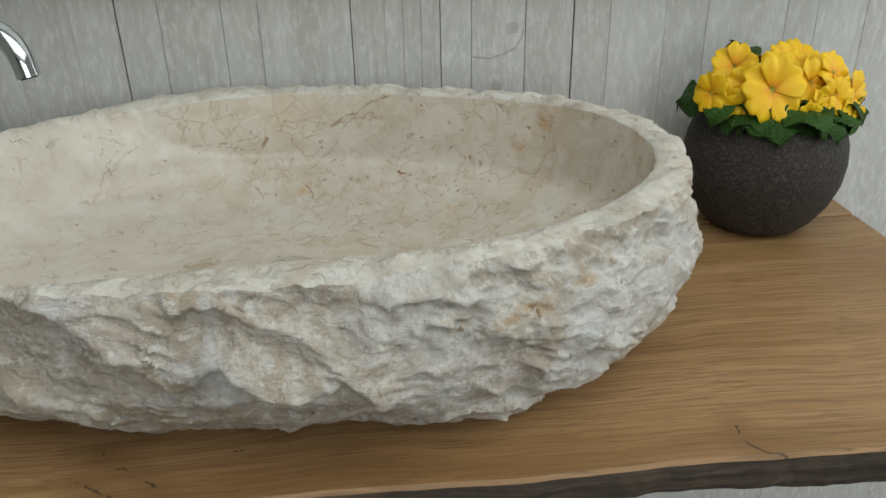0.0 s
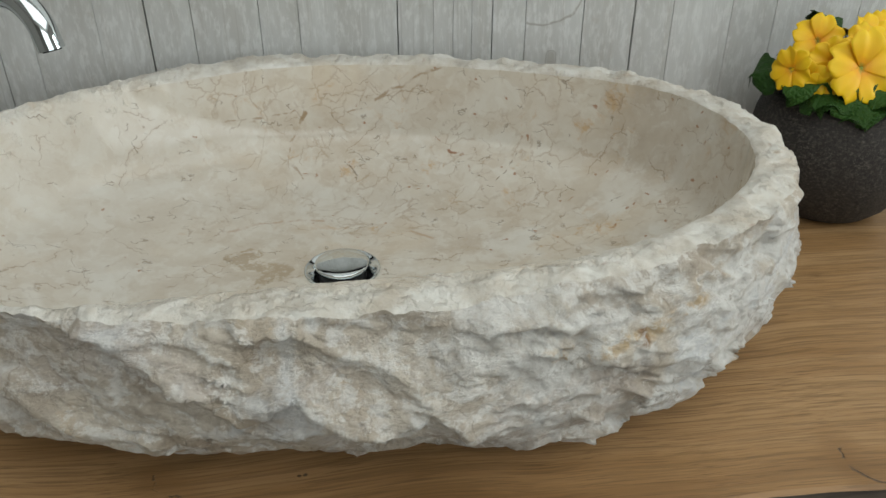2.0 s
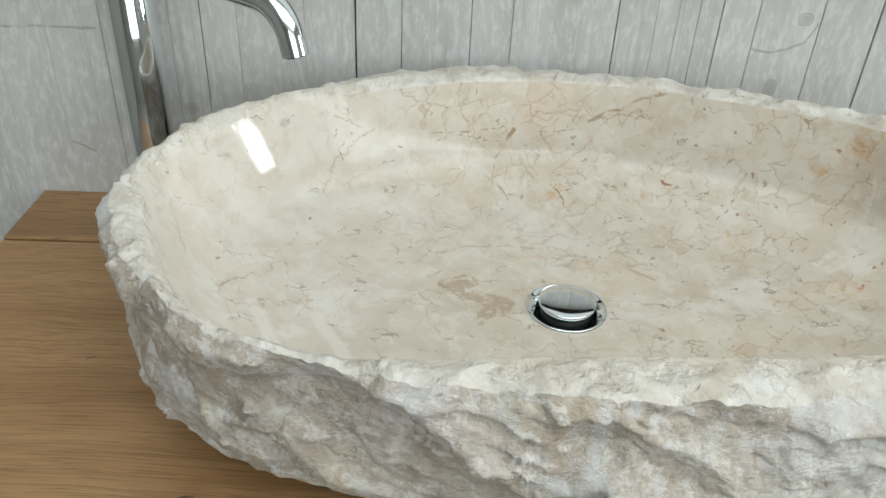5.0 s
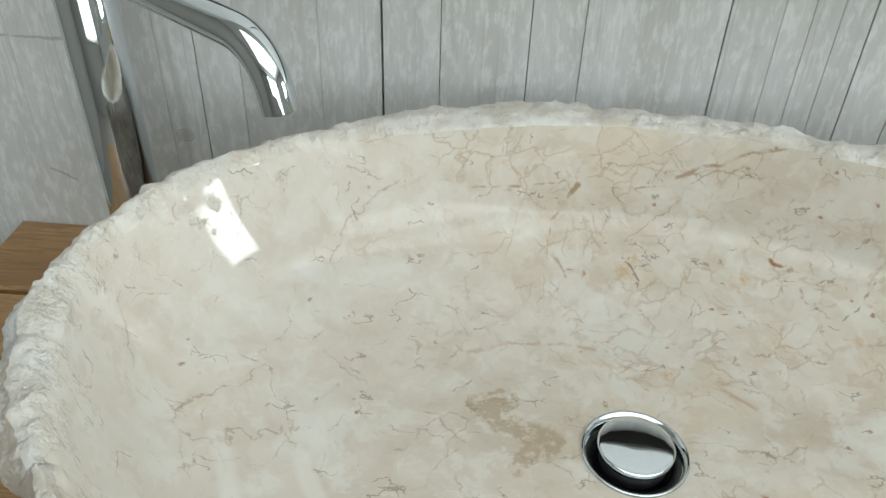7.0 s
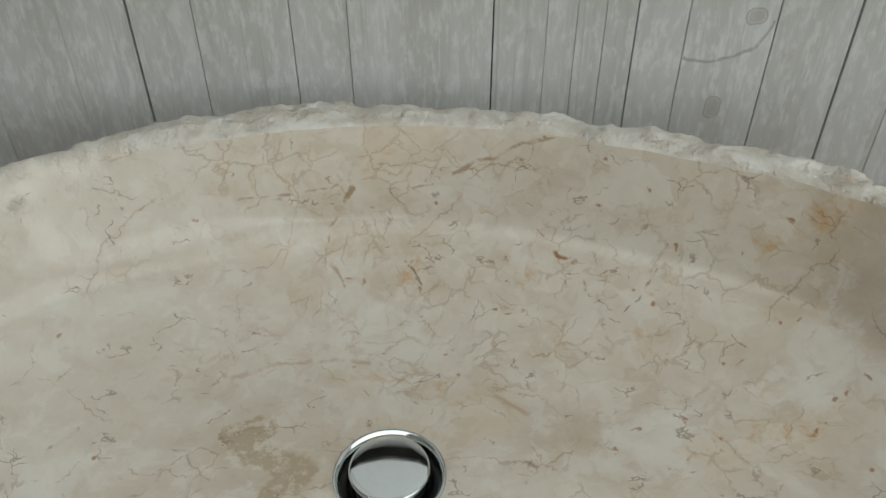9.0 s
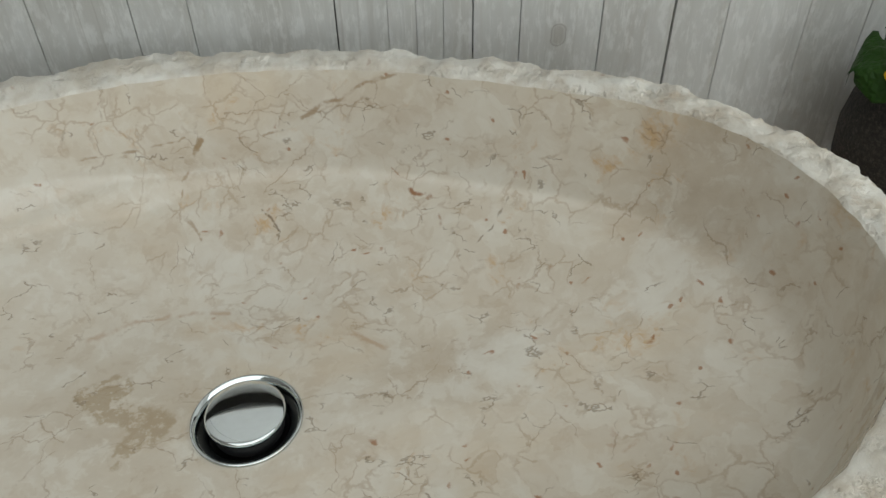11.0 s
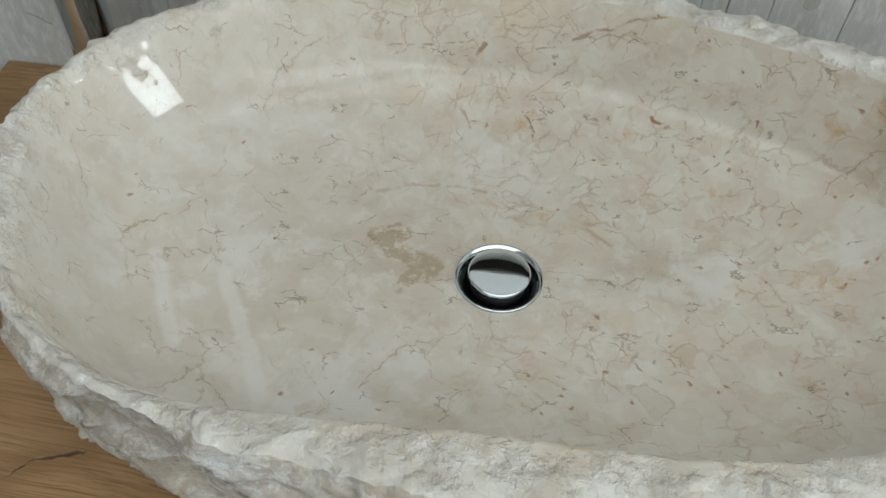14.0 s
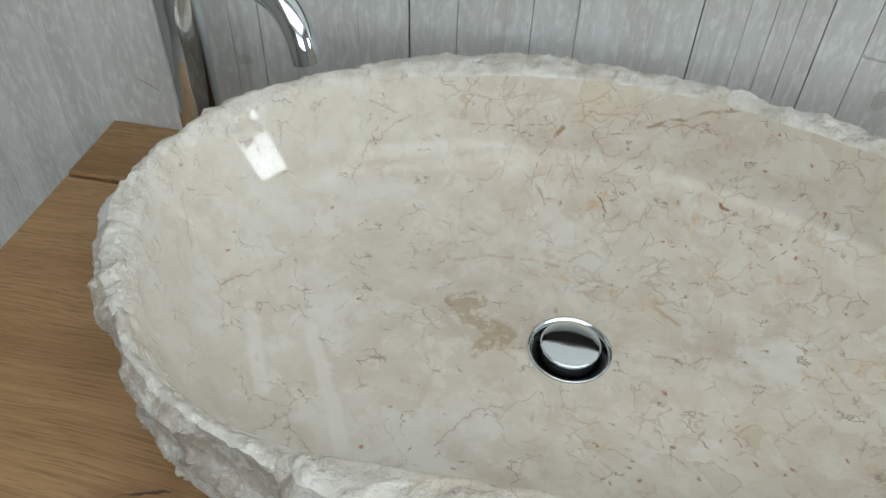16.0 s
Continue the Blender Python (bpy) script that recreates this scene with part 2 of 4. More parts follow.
def raw_colour(g, p):
    """Broken faces: tan and lilac-grey with white crystalline patches, pale ridges, pits and rusty seams."""
    w = g.warp(g.warp(p, 8, 0.07, 4), 40, 0.016, 4)
    w2 = g.warp(g.warp(p, 13, 0.05, 4), 70, 0.012, 4)
    big = g.noise(w, 7, 6, 0.62)
    base = g.ramp(big, [(0.34, (0.43, 0.345, 0.26)), (0.44, (0.545, 0.465, 0.375)), (0.51, (0.65, 0.585, 0.50)), (0.58, (0.50, 0.425, 0.345)), (0.68, (0.67, 0.615, 0.535))])
    side = g.make("ShaderNodeSeparateXYZ", {0: p})
    east = g.span(side.outputs[0], -0.10, 0.28)
    lilac = g.noise(g.vec("ADD", w, (4, 9, 1)), 9, 5)
    base = g.mix(g.span(lilac, 0.50, 0.58, 0, 0.60), base, (0.57, 0.51, 0.465))
    white = g.maths("ADD", g.noise(g.vec("ADD", w2, (2, 5, 7)), 10, 7, 0.62), g.maths("MULTIPLY", east, 0.065))
    base = g.mix(g.span(white, 0.53, 0.63, 0, 0.80), base, (0.77, 0.755, 0.725))
    blue = g.noise(g.vec("ADD", w2, (6, 1, 3)), 12, 5, 0.6)
    base = g.mix(g.span(blue, 0.56, 0.66, 0, 0.7), base, (0.68, 0.69, 0.70))
    ochre = g.noise(g.vec("ADD", w2, (1, 2, 8)), 16, 6, 0.68)
    base = g.mix(g.span(ochre, 0.59, 0.70, 0, 0.55), base, (0.62, 0.45, 0.26))
    ridge = g.maths("ABSOLUTE", g.maths("SUBTRACT", g.noise(w2, 26, 5, 0.6), 0.5))
    ridge = g.span(ridge, 0.0, 0.035, 1, 0)
    base = g.mix(g.maths("MULTIPLY", ridge, g.span(g.noise(p, 9, 3), 0.44, 0.62, 0.0, 0.45)), base, (0.80, 0.78, 0.75))
    face = g.make("ShaderNodeCombineXYZ", {0: side.outputs[0], 1: side.outputs[2]}).outputs[0]
    up = g.warp(g.warp(face, 30, 0.014, 4), 90, 0.008, 4)
    seam = g.streaks(up, [upright((0.04, 0.930), (0.075, 0.928), (0.104, 0.931), (0.128, 0.938), (0.15, 0.944))])
    seam = g.maths("MULTIPLY", g.span(seam, 0.002, 0.009, 1, 0), g.span(g.noise(p, 55, 4, 0.6), 0.47, 0.55))
    front = g.span(side.outputs[1], -0.12, -0.10, 1, 0)
    base = g.mix(g.maths("MULTIPLY", g.maths("MULTIPLY", seam, front), 0.55), base, (0.58, 0.37, 0.13))
    rust = g.streaks(up, [upright((0.103, 0.934), (0.105, 0.926))])
    base = g.mix(g.maths("MULTIPLY", g.span(rust, 0.001, 0.005, 0.85, 0), front), base, (0.27, 0.13, 0.045))
    calcite = g.streaks(up, [upright((-0.114, 0.962), (-0.113, 0.930), (-0.109, 0.914)), upright((-0.097, 0.972), (-0.096, 0.960)), upright((-0.038, 0.899), (-0.024, 0.892))])
    base = g.mix(g.maths("MULTIPLY", g.span(calcite, 0.001, 0.007, 0.6, 0), front), base, (0.76, 0.77, 0.77))
    crack = g.voronoi(g.warp(w2, 60, 0.02, 4), 30, "DISTANCE_TO_EDGE")
    crack = g.maths("MULTIPLY", g.span(crack, 0.004, 0.03, 1, 0), g.span(g.noise(p, 20, 3), 0.50, 0.58))
    base = g.mix(g.maths("MULTIPLY", crack, 0.5), base, (0.32, 0.25, 0.18))
    chips = g.noise(g.stretch(g.warp(p, 20, 0.03, 4), 1, 1, 1.4), 58, 7, 0.72)
    base = g.mix(g.span(chips, 0.50, 0.58, 0, 0.65), base, (0.82, 0.80, 0.765))
    base = g.mix(g.span(chips, 0.46, 0.38, 0, 0.30), base, (0.47, 0.385, 0.295))
    grain = g.noise(p, 150, 7, 0.75)
    base = g.mix(0.35, base, g.ramp(grain, [(0.30, (0.55, 0.53, 0.51)), (0.50, (0.98, 0.98, 0.97)), (0.70, (1.0, 1.0, 1.0))]), "MULTIPLY")
    flaky = g.noise(g.stretch(g.warp(p, 18, 0.03, 3), 1, 1, 1.7), 62, 7, 0.66)
    return base, g.maths("ADD", g.maths("MULTIPLY", grain, 0.6), flaky)


def marble():
    """Cream marble; the mesh says by its "raw" values where it was left broken."""
    g = Graph("cream_marble", 0.1)
    p = g.coords()
    fac = g.make("ShaderNodeAttribute", {}, attribute_name="raw").outputs["Fac"]
    ragged = g.maths("ADD", fac, g.maths("MULTIPLY", g.maths("SUBTRACT", g.noise(p, 75, 5, 0.65), 0.5), 0.9))
    mask = g.span(ragged, 0.36, 0.66)
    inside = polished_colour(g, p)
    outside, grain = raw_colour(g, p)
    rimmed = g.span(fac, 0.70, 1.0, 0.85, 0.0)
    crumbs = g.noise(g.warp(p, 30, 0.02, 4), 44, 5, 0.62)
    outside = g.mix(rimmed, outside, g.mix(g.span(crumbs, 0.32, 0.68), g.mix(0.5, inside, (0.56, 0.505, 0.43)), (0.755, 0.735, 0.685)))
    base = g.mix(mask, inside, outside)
    gloss = g.span(g.noise(p, 14, 3), 0.3, 0.7, 0.05, 0.09)
    dull = g.span(grain, 0.5, 1.2, 0.5, 0.72)
    rough = g.make("ShaderNodeMix", {0: mask, 2: gloss, 3: dull}).outputs[0]
    flake = g.voronoi(g.warp(p, 60, 0.012, 4), 80, "F1")
    h = g.maths("ADD", grain, g.maths("MULTIPLY", flake, 0.4))
    h = g.maths("MULTIPLY", h, g.maths("MULTIPLY", mask, g.span(fac, 0.5, 0.95, 0.40, 1.15)))
    low = g.maths("MULTIPLY", g.noise(p, 11, 2), 0.10)
    return g.done(Base_Color=base, Roughness=rough, IOR=1.45, Specular_IOR_Level=0.42, Normal=g.bump(g.maths("ADD", h, low), 0.9, 0.0050))


def oak():
    g = Graph("oiled_oak", 0.45)
    p = g.coords()
    shift = g.make("ShaderNodeCombineXYZ", {0: g.maths("MULTIPLY", g.random(), 5.0)}).outputs[0]
    q = g.vec("ADD", p, shift)
    q = g.warp(q, 3.0, 0.05, 2)
    rings = g.noise(g.stretch(q, 1.2, 17, 9), 1.6, 5, 0.6)
    fine = g.noise(g.stretch(q, 5, 330, 230), 1.0, 4, 0.65)
    pores = g.noise(g.stretch(q, 22, 760, 520), 1.0, 2, 0.5)
    blotch = g.noise(q, 3.2, 3)
    base = g.ramp(rings, [(0.25, (0.22, 0.112, 0.042)), (0.45, (0.33, 0.185, 0.078)), (0.58, (0.405, 0.245, 0.115)), (0.75, (0.30, 0.162, 0.065))])
    base = g.mix(g.span(fine, 0.44, 0.62, 0, 0.62), base, (0.19, 0.105, 0.042))
    base = g.mix(g.span(blotch, 0.4, 0.7, 0, 0.4), base, (0.42, 0.25, 0.115))
    base = g.mix(g.span(pores, 0.55, 0.66, 0, 0.45), base, (0.12, 0.064, 0.027))
    flat = g.flat(p)
    wob = g.warp(g.warp(flat, 25, 0.010, 4), 80, 0.010, 5)
    cracks = g.streaks(wob, [[(0.279, 0.478), (0.275, 0.461), (0.279, 0.446), (0.300, 0.433)],
                             [(-0.223, 0.500), (-0.221, 0.487), (-0.196, 0.474), (-0.172, 0.455)],
                             [(-0.362, 0.522), (-0.394, 0.511), (-0.411, 0.496), (-0.424, 0.482), (-0.430, 0.455)],
                             [(-0.235, 0.468), (-0.203, 0.449)]])
    shakes = g.streaks(wob, [[(-0.658, 0.750), (-0.616, 0.744), (-0.55, 0.748)], [(0.444, 0.654), (0.496, 0.659), (0.53, 0.661), (0.58, 0.664)]])
    halo = g.span(cracks, 0.003, 0.022, 1, 0)
    base = g.mix(g.maths("MULTIPLY", halo, 0.45), base, (0.20, 0.10, 0.035))
    pits = g.streaks(flat, [[(-0.121, 0.490), (-0.120, 0.490)], [(-0.1165, 0.4905), (-0.116, 0.4905)], [(-0.487, 0.663), (-0.482, 0.665)]])
    gap = g.maths("MINIMUM", g.maths("MINIMUM", cracks, shakes), g.maths("ADD", pits, -0.0005))
    line = g.maths("MULTIPLY", g.span(g.maths("ADD", gap, g.maths("MULTIPLY", g.span(g.noise(p, 45, 4), 0.40, 0.60), 0.0013)), 0.0007, 0.0021, 1, 0), g.span(g.noise(p, 60, 3), 0.22, 0.36))
    base = g.mix(g.maths("MULTIPLY", line, 0.8), base, (0.045, 0.03, 0.02))
    height = g.maths("SUBTRACT", g.maths("ADD", g.maths("MULTIPLY", fine, 0.5), g.maths("MULTIPLY", pores, -0.4)), g.maths("MULTIPLY", line, 2.0))
    return g.done(Base_Color=base, Roughness=g.span(rings, 0.3, 0.7, 0.38, 0.52), Normal=g.bump(height, 0.4, 0.0015))


def dark_bark():
    g = Graph("weathered_oak_edge", 0.8)
    p = g.coords()
    q = g.warp(p, 6, 0.03)
    a = g.noise(g.stretch(q, 4, 60, 60), 1.2, 5, 0.65)
    b = g.noise(p, 25, 4)
    base = g.ramp(a, [(0.3, (0.018, 0.013, 0.010)), (0.5, (0.055, 0.040, 0.028)), (0.66, (0.11, 0.08, 0.055)), (0.8, (0.05, 0.035, 0.025))])
    base = g.mix(g.span(b, 0.5, 0.7, 0, 0.4), base, (0.13, 0.09, 0.055))
    return g.done(Base_Color=base, Normal=g.bump(a, 0.7, 0.004))


def whitewash():
    """Thin grey-white paint brushed along narrow boards."""
    g = Graph("whitewashed_boards", 0.6)
    r = g.random()
    shift = g.make("ShaderNodeCombineXYZ", {0: g.maths("MULTIPLY", r, 9.0), 2: g.maths("MULTIPLY", r, 23.0)}).outputs[0]
    p = g.vec("ADD", g.coords(), shift)
    q = g.warp(p, 5, 0.02)
    streak = g.noise(g.stretch(q, 120, 40, 5), 1.0, 6, 0.65)
    wide = g.noise(g.stretch(q, 22, 10, 2.2), 1.0, 4, 0.6)
    fine = g.noise(g.stretch(q, 420, 100, 26), 1.0, 3, 0.6)
    base = g.ramp(wide, [(0.3, (0.46, 0.45, 0.425)), (0.5, (0.535, 0.535, 0.52)), (0.7, (0.60, 0.605, 0.595))])
    base = g.mix(g.span(streak, 0.50, 0.72, 0, 0.55), base, (0.47, 0.45, 0.42))
    base = g.mix(g.span(fine, 0.56, 0.74, 0, 0.5), base, (0.76, 0.76, 0.75))
    chalk = g.noise(g.stretch(q, 130, 60, 45), 1.0, 6, 0.7)
    base = g.mix(g.span(chalk, 0.47, 0.62, 0, 0.60), base, (0.72, 0.725, 0.715))
    worn = g.span(g.noise(q, 26, 5, 0.7), 0.62, 0.72)
    base = g.mix(g.maths("MULTIPLY", worn, 0.5), base, (0.46, 0.43, 0.39))
    base = g.mix(0.10, base, g.ramp(r, [(0, (0.42, 0.41, 0.39)), (0.5, (0.62, 0.62, 0.61)), (1, (0.74, 0.74, 0.74))]))
    # faint false joints printed along the boards, knots and a ragged board end
    hairline = g.voronoi(g.stretch(g.warp(p, 12, 0.004), 1, 0, 0.004), 46, "DISTANCE_TO_EDGE")
    base = g.mix(g.maths("MULTIPLY", g.span(hairline, 0.006, 0.03, 1, 0), g.span(g.noise(g.stretch(p, 14, 1, 3), 1.0, 3), 0.48, 0.62, 0, 0.36)), base, (0.36, 0.34, 0.315))
    at = g.make("ShaderNodeSeparateXYZ", {0: g.make("ShaderNodeNewGeometry", {}).outputs["Position"]})
    face = g.make("ShaderNodeCombineXYZ", {0: at.outputs[0], 1: at.outputs[2]}).outputs[0]
    up = g.warp(g.warp(face, 40, 0.008, 4), 160, 0.003, 4)
    knots = g.streaks(g.warp(face, 60, 0.004), [[(0.176, 1.026), (0.180, 1.026)], [(-0.463, 0.906), (-0.460, 0.906)], [(0.160, 0.949), (0.160, 0.956)]])
    base = g.mix(g.span(knots, 0.0035, 0.0055, 0.45, 0), base, (0.33, 0.30, 0.265))
    ring = g.maths("ABSOLUTE", g.maths("SUBTRACT", knots, 0.0058))
    base = g.mix(g.span(ring, 0.0002, 0.0012, 0.5, 0), base, (0.27, 0.25, 0.22))
    scars = g.streaks(up, [[(0.130, 0.995), (0.150, 0.991), (0.168, 0.995), (0.182, 1.003), (0.192, 1.022)], [(-0.655, 0.988), (-0.60, 0.991), (-0.55, 0.990)], [(-0.597, 0.862), (-0.575, 0.851)]])
    base = g.mix(g.span(scars, 0.0004, 0.0020, 0.65, 0), base, (0.30, 0.275, 0.24))
    h = g.maths("ADD", streak, g.maths("MULTIPLY", fine, 0.7))
    return g.done(Base_Color=base, Roughness=g.span(streak, 0.3, 0.7, 0.5, 0.7), Normal=g.bump(h, 0.3, 0.0012))


def joint_dark():
    g = Graph("board_joint", 0.9)
    p = g.coords()
    return g.done(Base_Color=g.mix(g.noise(p, 30), (0.16, 0.15, 0.135), (0.30, 0.285, 0.265)))


def plaster(name, colour):
    g = Graph(name, 0.85)
    p = g.coords()
    n = g.noise(p, 3, 5)
    c = tuple(0.93 * v for v in colour)
    return g.done(Base_Color=g.mix(n, colour, c), Normal=g.bump(g.noise(p, 140, 4), 0.15, 0.001))


def floor_stone():
    g = Graph("grey_floor", 0.5)
    p = g.coords()
    return g.done(Base_Color=g.mix(g.noise(p, 4, 6), (0.24, 0.22, 0.20), (0.34, 0.32, 0.29)), Normal=g.bump(g.noise(p, 90, 4), 0.1, 0.001))


def lava_stone():
    g = Graph("dark_granite_pot", 0.75)
    p = g.coords()
    n = g.noise(g.stretch(p, 1, 1, 1.5), 240, 6, 0.75)
    base = g.ramp(n, [(0.36, (0.010, 0.008, 0.007)), (0.50, (0.026, 0.022, 0.019)), (0.60, (0.065, 0.055, 0.047)), (0.74, (0.16, 0.14, 0.12))])
    base = g.mix(g.span(g.noise(p, 14, 4), 0.4, 0.7, 0, 0.45), base, (0.030, 0.025, 0.021))
    spark = g.voronoi(g.warp(p, 90, 0.004), 330, "F1")
    base = g.mix(g.maths("MULTIPLY", g.span(spark, 0.12, 0.30, 1, 0), g.span(g.noise(p, 34, 3), 0.48, 0.62, 0, 0.5)), base, (0.17, 0.15, 0.13))
    return g.done(Base_Color=base, Normal=g.bump(n, 0.6, 0.0025))


def soil():
    g = Graph("potting_soil", 0.95)
    p = g.coords()
    return g.done(Base_Color=g.mix(g.noise(p, 90, 5), (0.012, 0.008, 0.006), (0.05, 0.034, 0.022)), Normal=g.bump(g.noise(p, 120, 5), 0.8, 0.004))


def leaf_green():
    g = Graph("primrose_leaf", 0.55)
    p = g.coords()
    n = g.noise(p, 30, 4)
    base = g.mix(n, (0.008, 0.030, 0.003), (0.024, 0.078, 0.008))
    base = g.mix(g.maths("MULTIPLY", g.random(), 0.30), base, (0.06, 0.16, 0.025))
    net = g.voronoi(g.warp(p, 80, 0.004), 190, "DISTANCE_TO_EDGE")
    return g.done(Base_Color=base, Normal=g.bump(net, 0.8, 0.003), Specular_IOR_Level=0.25)


def petal_yellow():
    g = Graph("primrose_petal", 0.55)
    p = g.coords()
    r = g.make("ShaderNodeVectorMath", {0: g.flat(p)}, operation="LENGTH").outputs["Value"]
    fine = g.noise(g.stretch(p, 60, 60, 60), 2.0, 4)
    r2 = g.maths("ADD", r, g.maths("MULTIPLY", g.maths("SUBTRACT", fine, 0.5), 0.014))
    base = g.ramp(g.maths("MULTIPLY", r2, 22.0), [(0.05, (0.40, 0.28, 0.02)), (0.15, (0.80, 0.33, 0.003)), (0.34, (0.87, 0.47, 0.003)), (0.8, (0.89, 0.57, 0.006))])
    return g.done(Base_Color=base, Subsurface_Weight=0.15, Subsurface_Radius=(0.004, 0.003, 0.0005), Normal=g.bump(fine, 0.15, 0.001))


def plain(name, colour, rough=0.6):
    g = Graph(name, rough)
    n = g.noise(g.coords(), 40, 3)
    return g.done(Base_Color=g.mix(n, colour, tuple(0.8 * c for c in colour)))


CHROME, RUBBER = chrome(), rubber_black()
MARBLE = marble()
OAK, BARK = oak(), dark_bark()
BOARD, JOINT = whitewash(), joint_dark()
PLASTER, CEILING, FLOOR = plaster("grey_plaster", (0.36, 0.345, 0.32)), plaster("ceiling_paint", (0.80, 0.80, 0.79)), floor_stone()
POT, SOIL, LEAF, PETAL = lava_stone(), soil(), leaf_green(), petal_yellow()
STEM, EYE_GREEN = plain("flower_stem", (0.10, 0.16, 0.05)), plain("flower_eye", (0.30, 0.34, 0.05))
FRAME_WHITE = plain("window_frame_paint", (0.78, 0.78, 0.77), 0.4)
# Near-black colour that stands for shade on the cabinet's underside.
UNDERSIDE_SHADE = plain("underside_shade_paint", (0.025, 0.022, 0.02), 0.7)

# ---------- mesh tools ----------


def mesh_of(name, bm, *materials, smooth=True):
    data = bpy.data.meshes.new(name)
    bm.to_mesh(data)
    bm.free()
    for m in materials:
        data.materials.append(m)
    for f in data.polygons:
        f.use_smooth = smooth
    return data


def part(name, bm, material, parent=None, label="", smooth=True, at=None):
    ob = new(name, mesh_of(name, bm, material, smooth=smooth))
    if at is not None:
        ob.matrix_basis = at
    if parent is not None:
        ob.parent = parent
    if label:
        ob["label"] = label
    return ob


def thing(name, at, label, category, group="", kind=""):
    ob = new(name)
    ob.empty_display_size = 0.05
    ob.location = at
    return tagged(ob, label, category, group, kind)


def block(x0, x1, y0, y1, z0, z1, bevel=0.0):
    bm = bmesh.new()
    bmesh.ops.create_cube(bm, size=1.0)
    for v in bm.verts:
        v.co = Vector((x0 + (v.co.x + 0.5) * (x1 - x0), y0 + (v.co.y + 0.5) * (y1 - y0), z0 + (v.co.z + 0.5) * (z1 - z0)))
    if bevel:
        bmesh.ops.bevel(bm, geom=bm.edges[:], offset=bevel, segments=2, affect="EDGES")
    return bm


def lathe(profile, steps=64, wobble=None):
    """Turns (radius, height) pairs round z; a zero radius closes the end."""
    bm = bmesh.new()
    rings = []
    for r, z in profile:
        if r < 1e-6:
            rings.append([bm.verts.new((0, 0, z))])
        else:
            ring = []
            for i in range(steps):
                a = 2 * math.pi * i / steps
                k = 1 + (wobble(a, z) if wobble else 0)
                ring.append(bm.verts.new((r * k * math.cos(a), r * k * math.sin(a), z)))
            rings.append(ring)
    for a, b in zip(rings, rings[1:]):
        for i in range(steps):
            j = (i + 1) % steps
            if len(a) == 1 and len(b) > 1:
                bm.faces.new((a[0], b[j], b[i]))
            elif len(b) == 1 and len(a) > 1:
                bm.faces.new((a[i], a[j], b[0]))
            elif len(a) > 1:
                bm.faces.new((a[i], a[j], b[j], b[i]))
    bmesh.ops.recalc_face_normals(bm, faces=bm.faces[:])
    return bm


def tube(points, radius, steps=24, cap=True, hollow=0.0):
    """A round tube along points; hollow: wall thickness at an open end."""
    bm = bmesh.new()
    pts = [Vector(p) for p in points]
    rings = []
    side = None
    for i, p in enumerate(pts):
        d = (pts[min(i + 1, len(pts) - 1)] - pts[max(i - 1, 0)]).normalized()
        if side is None:
            side = d.orthogonal().normalized()
        side = (side - d * side.dot(d)).normalized()
        other = d.cross(side)
        r = radius[i] if isinstance(radius, list) else radius
        rings.append([bm.verts.new(p + r * (side * math.cos(2 * math.pi * k / steps) + other * math.sin(2 * math.pi * k / steps))) for k in range(steps)])
    for a, b in zip(rings, rings[1:]):
        for k in range(steps):
            bm.faces.new((a[k], a[(k + 1) % steps], b[(k + 1) % steps], b[k]))
    if cap:
        for ring, flip in ((rings[0], True), (rings[-1], False)):
            lid = [bm.verts.new(v.co) for v in ring]
            bm.faces.new(lid[::-1] if flip else lid)
    bmesh.ops.recalc_face_normals(bm, faces=bm.faces[:])
    return bm


# ---------- the room ----------
# joints of the boards, as they lie along the wall (x in metres)
JOINTS = [-0.823, -0.774, -0.710, -0.655, -0.543, -0.473, -0.441, -0.404, -0.335, -0.284, -0.236, -0.165, -0.123, -0.016,
          0.024, 0.046, 0.067, 0.090, 0.128, 0.194, 0.253, 0.299, 0.369, 0.422, 0.525, 0.565, 0.630]
_x = JOINTS[0]
_rng = random.Random(5)
while _x > ROOM_W:
    _x -= _rng.uniform(0.045, 0.11)
    JOINTS.insert(0, max(_x, ROOM_W))
_x = JOINTS[-1]
while _x < ROOM_E:
    _x += _rng.uniform(0.045, 0.11)
    JOINTS.append(min(_x, ROOM_E))


def solid(name, bm, material, label, category):
    return tagged(part(name, bm, material, smooth=False), label, category, kind="structure")


wall_north = solid("wall_north", block(ROOM_W - 0.2, ROOM_E + 0.2, WALL_Y + 0.0145, WALL_Y + 0.2, 0, CEIL), JOINT,
                   "wall clad with narrow whitewashed wooden boards", "wall")
solid("floor", block(ROOM_W - 0.2, ROOM_E + 0.2, ROOM_S - 0.2, WALL_Y + 0.2, -0.15, 0), FLOOR, "plain grey stone floor", "floor")
solid("ceiling", block(ROOM_W - 0.2, ROOM_E + 0.2, ROOM_S - 0.2, WALL_Y + 0.2, CEIL, CEIL + 0.15), CEILING, "plain white painted ceiling", "ceiling")
solid("wall_west", block(ROOM_W - 0.2, ROOM_W, ROOM_S, WALL_Y, 0, CEIL), PLASTER, "plain grey-brown plaster wall", "wall")


